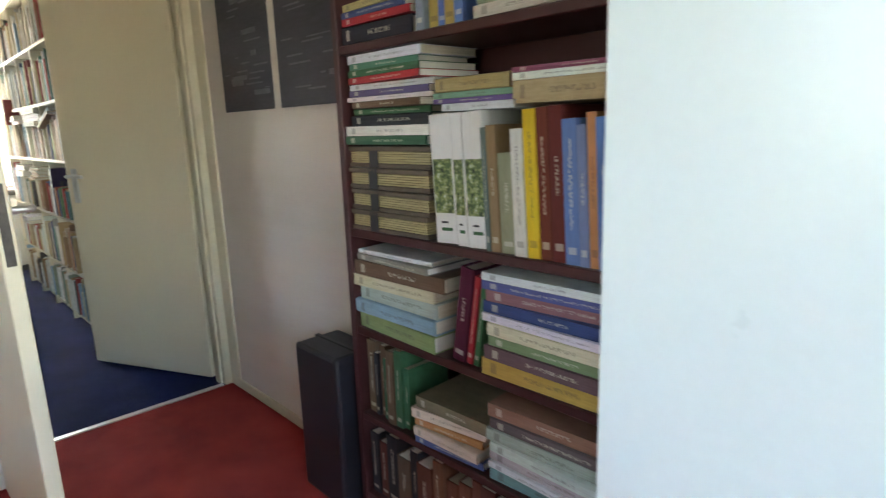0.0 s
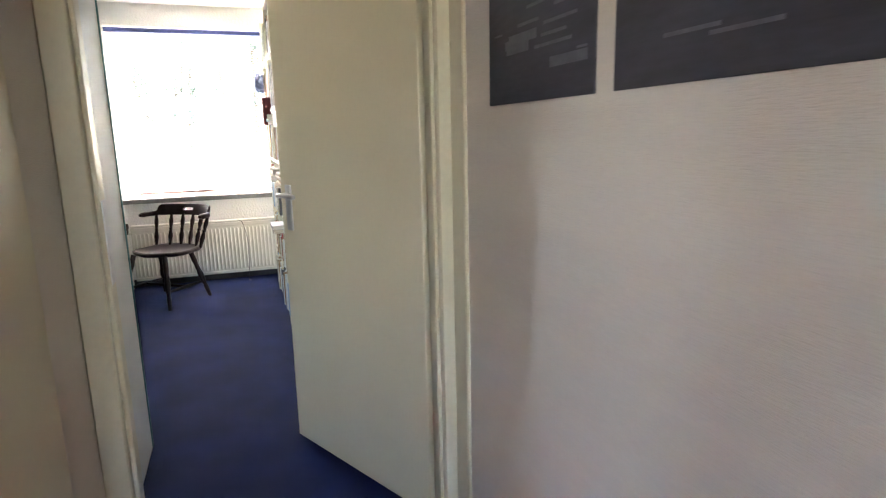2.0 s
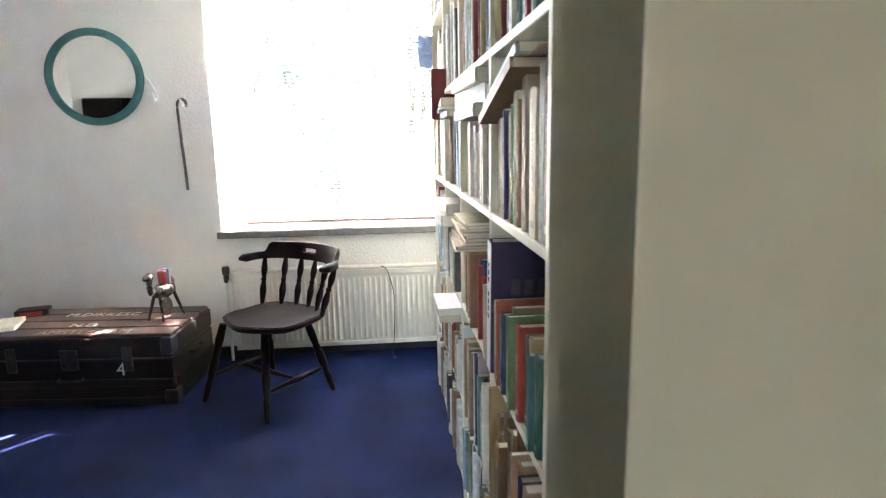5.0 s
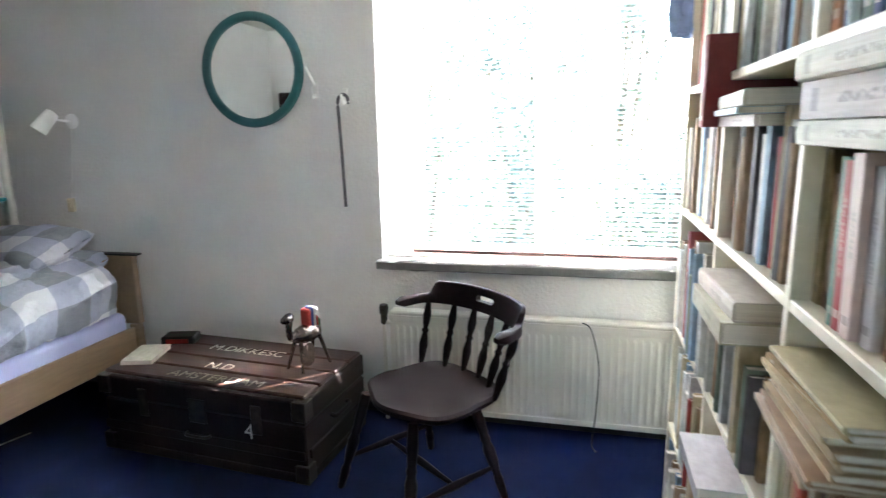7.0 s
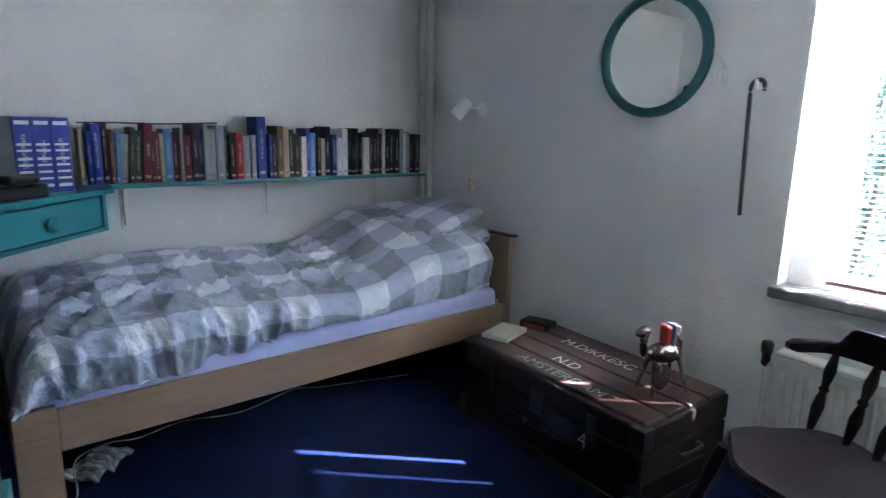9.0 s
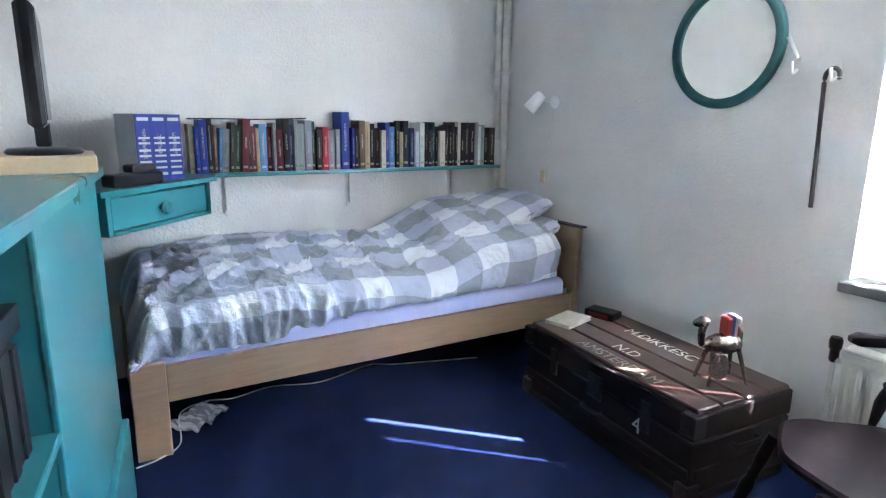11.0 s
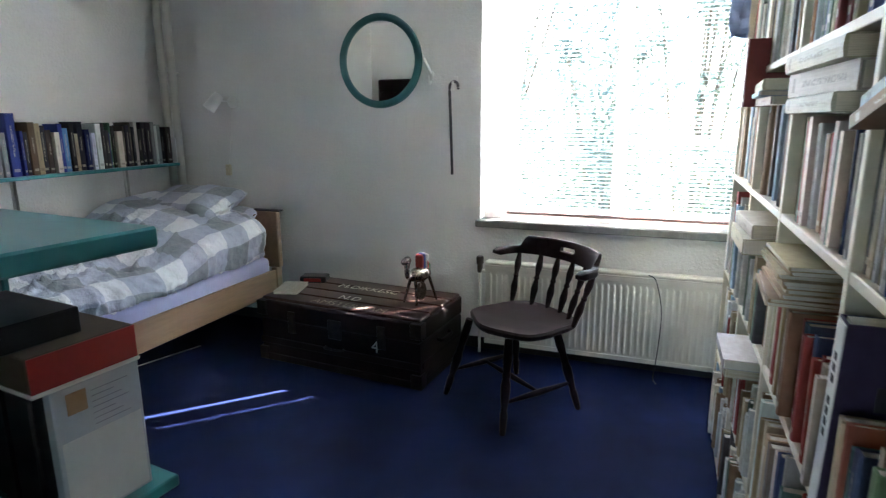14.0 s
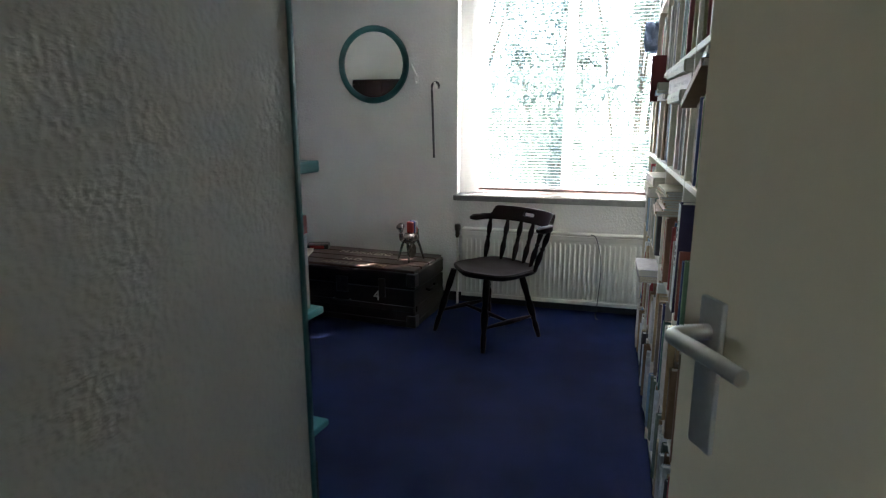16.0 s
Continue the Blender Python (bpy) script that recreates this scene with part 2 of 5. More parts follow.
# worn lettering, with the shade over its line put into the colour
M_WORNSHADED = surface("worn_shaded_lettering_paint", (0.30, 0.28, 0.23), 0.75, 0.5, 25, 200, 0.1)
M_BRASSDARK = surface("tarnished_metal", (0.040, 0.032, 0.026), 0.38, 0.5, 30, 200, 0.2, metal=0.6)
M_BLACK = surface("black_plastic", (0.012, 0.012, 0.014), 0.35, 0.3, 20, 200, 0.05)
M_CASE = surface("black_leatherette", (0.012, 0.012, 0.016), 0.45, 0.4, 12, 180, 0.4)
M_WPLASTIC = surface("white_plastic", (0.75, 0.74, 0.70), 0.35, 0.04, 10, 100, 0.02)
M_CREAMPLASTIC = surface("yellowed_plastic", (0.62, 0.55, 0.38), 0.4, 0.06, 10, 100, 0.02)
M_MIRROR = simple("mirror_silver", (0.86, 0.88, 0.86), 0.02, 1.0)
M_SLAT = surface("white_blind_slat", (0.80, 0.80, 0.78), 0.45, 0.03, 8, 80, 0.0)
M_BLUERAIL = surface("blue_blind_rail", (0.05, 0.08, 0.28), 0.35, 0.1, 8, 80, 0.0)
M_BLINDRAIL = surface("pinkish_blind_rail", (0.40, 0.25, 0.21), 0.4, 0.1, 8, 80, 0.0)
M_WINFRAME = surface("white_window_frame", (0.78, 0.77, 0.74), 0.35, 0.04, 5, 80, 0.03)
M_GREEN = foliage("hedge_leaves", (0.085, 0.11, 0.085), (0.13, 0.155, 0.125))
M_GROUND = surface("garden_soil_and_grass", (0.09, 0.12, 0.05), 0.95, 0.4, 3, 60, 0.4)
M_BRANCH = surface("grey_bark", (0.12, 0.09, 0.06), 0.9, 0.3, 10, 80, 0.5)
M_PRINT = surface("dark_printed_plan_paper", (0.035, 0.034, 0.045), 0.55, 0.5, 6, 40, 0.1, stretch=(0.4, 1, 2.2))
M_PRINTINK = surface("pale_plan_lines", (0.10, 0.10, 0.12), 0.6, 0.3, 20, 90, 0.0)
M_CHALK = surface("white_lettering_paint", (0.62, 0.60, 0.52), 0.7, 0.25, 40, 200, 0.1)
M_BOOK = book_cover("printed_book_cover")
M_PAGES = page_edges("book_pages")
M_BOOKREST, rn, rl, rp = material("mixed_book_covers")
rg = rn.new("ShaderNodeNewGeometry")
rr = ramp_node(rn, rl, rg.outputs["Random Per Island"], [(k / 13, c) for k, c in enumerate((
    (0.62, 0.56, 0.44), (0.70, 0.66, 0.58), (0.10, 0.09, 0.09), (0.55, 0.44, 0.27), (0.30, 0.18, 0.10), (0.72, 0.72, 0.70), (0.36, 0.06, 0.05),
    (0.30, 0.42, 0.55), (0.66, 0.62, 0.50), (0.36, 0.24, 0.14), (0.60, 0.60, 0.56), (0.22, 0.26, 0.20), (0.70, 0.68, 0.62), (0.42, 0.30, 0.17)))])
rr.color_ramp.interpolation = "CONSTANT"
wear = noise_node(rn, rl, 40, 4)
rm = rn.new("ShaderNodeMix")
rm.data_type, rm.blend_type = "RGBA", "MULTIPLY"
rm.inputs[0].default_value = 0.5
rl.new(rr.outputs[0], rm.inputs[6])
rl.new(ramp_node(rn, rl, wear.outputs[0], [(0.3, (0.5, 0.47, 0.42)), (0.65, (1, 1, 1))]).outputs[0], rm.inputs[7])
rl.new(rm.outputs[2], rp.inputs["Base Color"])
rp.inputs["Roughness"].default_value = 0.55
rp.inputs["Specular IOR Level"].default_value = 0.25
M_PALEBLUE = surface("pale_blue_cotton", (0.30, 0.38, 0.62), 0.9, 0.15, 30, 200, 0.2)
M_CLOTHGREEN = surface("green_cloth", (0.05, 0.14, 0.06), 0.85, 0.2, 40, 200, 0.2)
M_STRIPE = surface("dark_grey_stripe", (0.30, 0.31, 0.33), 0.9, 0.2, 40, 200, 0.3)
M_OLDPAGES = surface("yellowed_magazine_edges", (0.40, 0.34, 0.17), 0.85, 0.3, 30, 160, 0.2, stretch=(0.2, 1, 3))
M_LAMPWHITE = surface("white_lamp_enamel", (0.90, 0.90, 0.88), 0.3, 0.02, 10, 100, 0.0)
M_WOODLAND = woodland("printed_woodland_picture")
M_STRAP = simple("dark_strap", (0.03, 0.028, 0.03), 0.6)
M_LIDCARD = surface("dark_brown_card", (0.10, 0.075, 0.05), 0.6, 0.25, 9, 80, 0.15)
M_REDBOX = surface("red_card", (0.30, 0.022, 0.016), 0.4, 0.1, 8, 90, 0.03)
M_GREYCARD = surface("pale_grey_card", (0.55, 0.57, 0.58), 0.5, 0.06, 6, 90, 0.03)
M_BROWNPAPER = surface("brown_wrapping_paper", (0.42, 0.27, 0.15), 0.7, 0.2, 9, 60, 0.4)
M_SCREEN = simple("dark_screen", (0.03, 0.035, 0.04), 0.18)
M_CANE = surface("dark_cane_wood", (0.05, 0.045, 0.05), 0.35, 0.2, 20, 90, 0.05)
M_LIGHTWOOD = surface("light_birch", (0.55, 0.43, 0.26), 0.5, 0.12, 6, 80, 0.08)

m_glass, gn, gl, gp = material("window_glass")
gp.inputs["Base Color"].default_value = (1, 1, 1, 1)
gp.inputs["Roughness"].default_value = 0.0
gp.inputs["IOR"].default_value = 1.1
gp.inputs["Transmission Weight"].default_value = 1.0


# ---- builders ----
def box(bm, x0, x1, y0, y1, z0, z1, bevel=0.0, seg=1):
    vs = [bm.verts.new((x, y, z)) for x in (x0, x1) for y in (y0, y1) for z in (z0, z1)]
    fs = [bm.faces.new([vs[i] for i in q]) for q in ((0, 1, 3, 2), (4, 6, 7, 5), (0, 4, 5, 1), (2, 3, 7, 6), (0, 2, 6, 4), (1, 5, 7, 3))]
    if bevel:
        es = list({e for f in fs for e in f.edges})
        bmesh.ops.bevel(bm, geom=es, offset=bevel, segments=seg, affect="EDGES", profile=0.5)
    return vs


def lathe(bm, profile, m=None, seg=12, caps=True):
    """A turned solid: (radius, height) pairs round the local z axis, moved by m."""
    m = m or Matrix()
    rings = []
    for r, h in profile:
        rings.append([bm.verts.new(m @ Vector((r * math.cos(2 * math.pi * k / seg), r * math.sin(2 * math.pi * k / seg), h))) for k in range(seg)])
    for a, b in zip(rings, rings[1:]):
        for k in range(seg):
            bm.faces.new((a[k], a[(k + 1) % seg], b[(k + 1) % seg], b[k]))
    if caps:
        bm.faces.new(rings[0][::-1])
        bm.faces.new(rings[-1])


def between(a, b):
    """The pose that puts the local z axis from a towards b."""
    a, b = Vector(a), Vector(b)
    return Matrix.Translation(a) @ (b - a).to_track_quat("Z", "Y").to_matrix().to_4x4()


def rod(bm, a, b, r, seg=10, r2=None):
    d = (Vector(b) - Vector(a)).length
    lathe(bm, [(r, 0), (r2 or r, d)], between(a, b), seg)


def tube(bm, pts, r, seg=8):
    """A round tube along a line of points."""
    pts = [Vector(p) for p in pts]
    rings = []
    for i, p in enumerate(pts):
        d = (pts[min(i + 1, len(pts) - 1)] - pts[max(i - 1, 0)]).normalized()
        q = d.to_track_quat("Z", "Y")
        rings.append([bm.verts.new(p + q @ Vector((r * math.cos(2 * math.pi * k / seg), r * math.sin(2 * math.pi * k / seg), 0))) for k in range(seg)])
    for a, b in zip(rings, rings[1:]):
        for k in range(seg):
            bm.faces.new((a[k], a[(k + 1) % seg], b[(k + 1) % seg], b[k]))
    bm.faces.new(rings[0][::-1])
    bm.faces.new(rings[-1])


def glide(pts, steps=6):
    """Catmull-Rom points through pts."""
    pts = [Vector(p) for p in pts]
    out = []
    for i in range(len(pts) - 1):
        p0, p1, p2, p3 = pts[max(i - 1, 0)], pts[i], pts[i + 1], pts[min(i + 2, len(pts) - 1)]
        for k in range(steps):
            t = k / steps
            out.append(0.5 * ((2 * p1) + (p2 - p0) * t + (2 * p0 - 5 * p1 + 4 * p2 - p3) * t * t + (3 * p1 - p0 - 3 * p2 + p3) * t ** 3))
    return out + [pts[-1]]


def part(name, bm, mat, parent=None, label="", smooth=False, m=None):
    me = bpy.data.meshes.new(name)
    bmesh.ops.recalc_face_normals(bm, faces=bm.faces)
    bm.to_mesh(me)
    bm.free()
    me.materials.append(mat)
    if smooth:
        me.polygons.foreach_set("use_smooth", [True] * len(me.polygons))
        me.set_sharp_from_angle(angle=radians(42))
    ob = new(name, me)
    ob.parent = parent
    if m is not None:
        ob.matrix_basis = m
    if label:
        ob["label"] = label
    return ob


def boxes(name, mat, *dims, parent=None, bevel=0.0, label="", m=None):
    bm = bmesh.new()
    for d in dims:
        box(bm, *d, bevel=bevel)
    return part(name, bm, mat, parent, label, m=m)


def thing(name, m, label, category, group="", kind=""):
    ob = new(name)
    ob.empty_display_size = 0.05
    ob.matrix_world = m
    return tagged(ob, label, category, group, kind)


def structure(ob, label, category):
    return tagged(ob, label, category, "", "structure")


def words(name, text, size, m, mat, parent):
    cu = bpy.data.curves.new(name, "FONT")
    cu.body, cu.size, cu.extrude, cu.align_x = text, size, 0.0006, "CENTER"
    tmp = bpy.data.objects.new(name, cu)
    me = bpy.data.meshes.new_from_object(tmp)
    bpy.data.objects.remove(tmp)
    me.materials.clear()
    me.materials.append(mat)
    ob = new(name, me)
    ob.parent = parent
    ob.matrix_basis = m
    return ob


# ---- the large structure ----
XW, XD, YB, YN = -6.70, -2.39, 0.22, 4.22  # window wall, hall side of the door wall, bed wall, bookcase wall
CEIL = 2.52

structure(boxes("floor_bedroom", M_BLUE, (XW, -2.40, YB - 0.1, YN, -0.1, 0.0)), "worn dark blue carpet on the bedroom floor", "floor")
structure(boxes("floor_hall", M_RED, (-2.375, 2.6, 1.4, 4.4, -0.1, 0.0)), "brick-red carpet on the landing floor", "floor")
structure(boxes("threshold", M_STEEL, (-2.402, -2.372, 3.262, 4.164, -0.01, 0.006), bevel=0.002), "thin aluminium carpet strip in the doorway", "threshold")
structure(boxes("ceiling", M_CEIL, (XW - 0.3, 2.7, YB - 0.2, 4.6, CEIL, CEIL + 0.1)), "plain white painted ceiling", "ceiling")

WY0, WY1, WZ0, WZ1 = 2.60, 4.08, 0.80, 2.33
structure(boxes("wall_west", M_WALL, (XW - 0.2, XW, YB - 0.1, WY0, 0, CEIL), (XW - 0.2, XW, WY1, YN + 0.1, 0, CEIL),
                (XW - 0.2, XW, WY0, WY1, 0, WZ0), (XW - 0.2, XW, WY0, WY1, WZ1, CEIL)), "white painted window wall with fine texture", "wall")
structure(boxes("wall_south", M_WALL, (XW, -2.5, YB - 0.1, YB, 0, CEIL)), "white painted wall behind the bed", "wall")
structure(boxes("wall_north", M_WALL, (XW, -2.52, YN, YN + 0.1, 0, CEIL)), "white painted wall behind the bookcase", "wall")
structure(boxes("wall_hall_north", M_HALLPAPER, (-2.52, -0.985, YN, YN + 0.12, 0, CEIL), (-0.985, 2.6, 4.36, 4.46, 0, CEIL), (0.035, 2.6, YN, 4.36, 0, CEIL), (-0.985, 0.035, YN, 4.36, 2.3, CEIL)), "beige wallpapered landing wall", "wall")
structure(boxes("wall_door_side", M_HALLPAPER, (-2.50, -2.392, 3.19, 4.22, 2.12, CEIL)), "beige wall above the bedroom doorway", "wall")
structure(boxes("wall_hall_west", M_HALLPAPER, (-2.50, -2.10, 3.02, 3.19, 0, CEIL), (-2.22, -2.10, 1.4, 3.02, 0, CEIL)), "beige landing wall beside the bedroom doorway", "wall")
structure(boxes("wall_east", M_WALL, (-3.42, -3.32, YB, 3.02, 0, CEIL)), "white painted wall behind the turquoise cabinet", "wall")
# unseen walls closing the landing; their openings are added to let sky in
structure(boxes("wall_closing_south", M_HALLPAPER, (-2.39, -0.15, 1.3, 1.4, 0, CEIL), (0.15, 2.6, 1.3, 1.4, 0, CEIL), (-0.15, 0.15, 1.3, 1.4, 0, 1.1), (-0.15, 0.15, 1.3, 1.4, 2.1, CEIL)), "unseen plain landing wall with an opening added for light", "wall")
structure(boxes("wall_closing_east", M_HALLPAPER, (2.6, 2.7, 1.3, 2.35, 0, CEIL), (2.6, 2.7, 3.65, 4.46, 0, CEIL), (2.6, 2.7, 2.35, 3.65, 0, 0.85), (2.6, 2.7, 2.35, 3.65, 2.3, CEIL)), "unseen plain landing wall with an opening added for light", "wall")
structure(boxes("wall_partition", M_PLASTER, (-3.42, -2.50, 3.02, 3.145, 0, CEIL)), "rough plastered white partition beside the doorway", "wall")
structure(boxes("corner_trim", M_TEALD, (-3.436, -3.421, 3.015, 3.150, 0, CEIL), bevel=0.003), "dark turquoise painted strip on the partition's end", "trim")
structure(boxes("wall_panel", M_TEAL, (-3.86, -2.56, YN - 0.012, YN - 0.002, 0, CEIL)), "turquoise painted wall strip beside the bookcase", "trim")
structure(boxes("baseboard_west", M_SKIRT, (XW, XW + 0.012, YB, WY1, 0, 0.07), bevel=0.003), "dark baseboard under the window", "baseboard")
structure(boxes("baseboard_hall", M_FRAME, (-2.268, -0.99, YN - 0.012, YN, 0, 0.05), bevel=0.003), "low cream baseboard on the landing", "baseboard")

# door frame of the bedroom
fr = structure(new("door_frame"), "cream painted wooden door frame", "door frame")
boxes("right_jamb", M_FRAME, (-2.50, -2.372, 4.168, 4.219, 0, 2.12), bevel=0.004, parent=fr)
boxes("left_jamb", M_FRAME, (-2.50, -2.372, 3.192, 3.258, 0, 2.12), bevel=0.004, parent=fr)
boxes("left_stop", M_FRAME, (-2.46, -2.40, 3.258, 3.270, 0, 2.06), bevel=0.003, parent=fr)
boxes("right_stop", M_FRAME, (-2.46, -2.40, 4.155, 4.168, 0, 2.06), bevel=0.003, parent=fr)
boxes("wall_casing", M_FRAME, (-2.371, -2.27, 4.206, 4.2195, 0, 2.12), bevel=0.004, parent=fr)
boxes("head", M_FRAME, (-2.50, -2.372, 3.258, 4.168, 2.06, 2.12), bevel=0.004, parent=fr)
boxes("strike_plate", M_STEEL, (-2.455, -2.405, 3.270, 3.273, 0.98, 1.2), parent=fr)


def lever(parent, x, side, zc=1.08, reach=-1, mat=M_STEEL):
    """A lever handle on a long plate: x along the leaf, side the face it sits on, reach the way the lever points."""
    bm = bmesh.new()
    y = 0.021 * side
    box(bm, x - 0.021, x + 0.021, min(y, y + 0.008 * side), max(y, y + 0.008 * side), zc - 0.115, zc + 0.075, bevel=0.003, seg=2)
    pl = part("handle_plate", bm, mat, parent, "aluminium lever plate", smooth=True)
    bm = bmesh.new()
    yy = y + 0.058 * side
    tube(bm, glide([(x, y, zc + 0.035), (x, yy - 0.012 * side, zc + 0.035), (x + 0.012 * reach, yy, zc + 0.035), (x + 0.06 * reach, yy, zc + 0.037), (x + 0.118 * reach, yy - 0.006 * side, zc + 0.033)], 5), 0.0095, 10)
    part("lever", bm, mat, pl, smooth=True)


def leaf(name, m, width, height, mat, label, handle_x, reach, both=True, zc=1.08):
    """A flush door leaf: local x from the hinge to the free edge, faces on local y."""
    d = thing(name, m, label, "door", kind="structure")
    bm = bmesh.new()
    box(bm, 0.0, width, -0.02, 0.02, 0.012, height, bevel=0.003)
    part("leaf_panel", bm, mat, d)
    lever(d, handle_x, 1, zc, reach)
    if both:
        lever(d, handle_x, -1, zc, reach)
    boxes("lock_plate", M_BRASSDARK, (width, width + 0.002, -0.011, 0.011, 1.01, 1.22), parent=d)
    for z in (0.25, 1.75):
        bm = bmesh.new()
        rod(bm, (-0.006, -0.018, z - 0.045), (-0.006, -0.018, z + 0.045), 0.008)
        part("hinge", bm, M_STEEL, d, smooth=True)
    return d


leaf("door_1", pose(-2.508, 4.168, 0, 0, 0, 180 + 25.8), 0.865, 2.06, M_CREAM, "cream painted flush door standing open into the bedroom", 0.80, -1)
leaf("door_2", pose(-2.06, 3.19, 0, 0, 0, 2.5), 0.83, 2.06, M_CREAM, "cream painted flush door standing open on the landing", 0.765, -1, both=False, zc=1.11)
leaf("door_3", pose(0.975, 3.732, 0, 0, 0, 180), 0.82, 2.06, M_WHITE, "white painted flush door standing open on the landing", 0.1, 1)

# ---- window, blind, sill, radiator ----
win = structure(new("window_1"), "white framed bedroom window with two casements", "window")
boxes("window_frame", M_WINFRAME, (-6.86, -6.79, WY0, 2.785, WZ0, WZ1), (-6.86, -6.79, WY1 - 0.07, WY1, WZ0, WZ1), (-6.86, -6.79, 2.785, WY1 - 0.07, WZ0, WZ0 + 0.08),
      (-6.86, -6.79, 2.785, WY1 - 0.07, WZ1 - 0.07, WZ1), (-6.865, -6.785, 3.345, 3.41, WZ0 + 0.08, WZ1 - 0.07), parent=win, bevel=0.004)
for a, b in ((2.785, 3.345), (3.41, WY1 - 0.07)):
    bm = bmesh.new()
    box(bm, -6.832, -6.826, a, b, WZ0 + 0.08, WZ1 - 0.07)
    pane = part("pane", bm, m_glass, win)
    pane.visible_shadow = False
bm = bmesh.new()
box(bm, -6.79, -6.765, 3.365, 3.39, 1.18, 1.20, bevel=0.003)
rod(bm, (-6.772, 3.378, 1.19), (-6.772, 3.378, 1.30), 0.007)
part("window_latch", bm, M_STEEL, win, smooth=True)
structure(boxes("window_sill", M_SILL, (-6.79, -6.652, WY0 - 0.02, WY1 + 0.03, 0.778, 0.822), bevel=0.006), "grey stone window sill with a rounded edge", "sill")

blind = thing("venetian_blind", pose(-6.735, 0, 0), "white slatted venetian blind, lowered, with tilted-open slats", "blind")
B0, B1 = 2.755, 4.06
boxes("head_rail", M_BLUERAIL, (-0.02, 0.02, B0 - 0.13, B1, 2.285, 2.318), parent=blind, label="blue metal head rail", bevel=0.002)
bm = bmesh.new()
hole = (2.930, 2.944)
for a, b in ((B0, hole[0]), (hole[1], B1)):
    box(bm, -0.0125, 0.0125, a, b, -0.0003, 0.0003)
box(bm, -0.0125, -0.004, hole[0], hole[1], -0.0003, 0.0003)
box(bm, 0.004, 0.0125, hole[0], hole[1], -0.0003, 0.0003)
slat_mesh = None
for k in range(65):
    z = 0.885 + 0.0215 * k
    if slat_mesh is None:
        ob = part("slat", bm, M_SLAT, blind)
        slat_mesh = ob.data
    else:
        ob = new("slat", slat_mesh)
        ob.parent = blind
    ob.matrix_basis = pose(0, 0, z, 0, 3, 0)
boxes("bottom_rail", M_BLINDRAIL, (-0.013, 0.013, B0, B1, 0.855, 0.872), parent=blind, bevel=0.003)
for y in (2.923, 3.40, 3.93):
    bm = bmesh.new()
    rod(bm, (0.0135, y, 0.86), (0.0135, y, 2.29), 0.0009, 5)
    rod(bm, (-0.0135, y, 0.86), (-0.0135, y, 2.29), 0.0009, 5)
    part("ladder_cord", bm, M_WPLASTIC, blind)
bm = bmesh.new()
rod(bm, (0.02, 2.70, 0.93), (0.02, 2.70, 2.28), 0.003, 6)
part("tilt_wand", bm, M_WPLASTIC, blind)

rad = thing("radiator", pose(-6.62, 2.66, 0.06), "cream enamelled ribbed panel radiator under the window", "radiator")
RW, RH = 1.32, 0.525
boxes("back_panel", M_RAD, (-0.03, 0.015, 0, RW, 0.012, RH - 0.02), parent=rad, bevel=0.006)
n_ribs = 38
for k in range(n_ribs):
    y = 0.035 + (RW - 0.07) * k / (n_ribs - 1)
    bm = bmesh.new()
    lathe(bm, [(0.003, 0.045), (0.011, 0.06), (0.011, RH - 0.085), (0.003, RH - 0.07)], Matrix.Translation((0.014, y, 0)) @ Matrix.Diagonal((0.42, 1, 1, 1)), 8)
    part("rib", bm, M_RAD, rad, smooth=True)
boxes("front_border", M_RAD, (0.015, 0.019, 0, RW, 0.012, 0.04), (0.015, 0.019, 0, RW, RH - 0.055, RH - 0.02), parent=rad, bevel=0.002)
boxes("top_grille", M_RAD, (-0.05, 0.02, 0.0, RW, RH - 0.02, RH), parent=rad, bevel=0.006)
bm = bmesh.new()
rod(bm, (0.0, -0.035, -0.058), (0.0, -0.035, 0.47), 0.009)
rod(bm, (0.0, -0.035, 0.46), (0.0, 0.01, 0.46), 0.011)
part("feed_pipe", bm, M_RAD, rad, smooth=True)
bm = bmesh.new()
lathe(bm, [(0.012, 0.0), (0.017, 0.01), (0.017, 0.05), (0.022, 0.055), (0.024, 0.085), (0.02, 0.1)], Matrix.Translation((0.0, -0.035, 0.45)), 12)
part("valve_knob", bm, M_BRASSDARK, rad, "dark valve knob", smooth=True)
bm = bmesh.new()
tube(bm, glide([(-6.585, 3.58, 0.585), (-6.575, 3.62, 0.56), (-6.573, 3.655, 0.42), (-6.573, 3.66, 0.3), (-6.573, 3.65, 0.12), (-6.56, 3.64, 0.008), (-6.50, 3.66, 0.006)]), 0.003, 6)
tagged(part("radiator_cable", bm, M_BLACK, smooth=True), "thin black cable hanging over the radiator", "cable")


# ---- mirror, cane, hooks, wall lamp, switch, pipes ----
mir = thing("wall_mirror", pose(XW + 0.002, 1.962, 1.752, 0, 90, 0), "round wall mirror in a turquoise painted wooden ring", "mirror")
bm = bmesh.new()
lathe(bm, [(0.232, 0.004), (0.232, 0.02), (0.24, 0.028), (0.256, 0.031), (0.27, 0.026), (0.276, 0.014), (0.274, 0.0), (0.232, 0.0)], seg=64, caps=False)
part("ring_frame", bm, M_TEALD, mir, smooth=True)
bm = bmesh.new()
lathe(bm, [(0.235, 0.0), (0.235, 0.012)], seg=64)
part("mirror_glass", bm, M_MIRROR, mir, "silvered mirror glass")


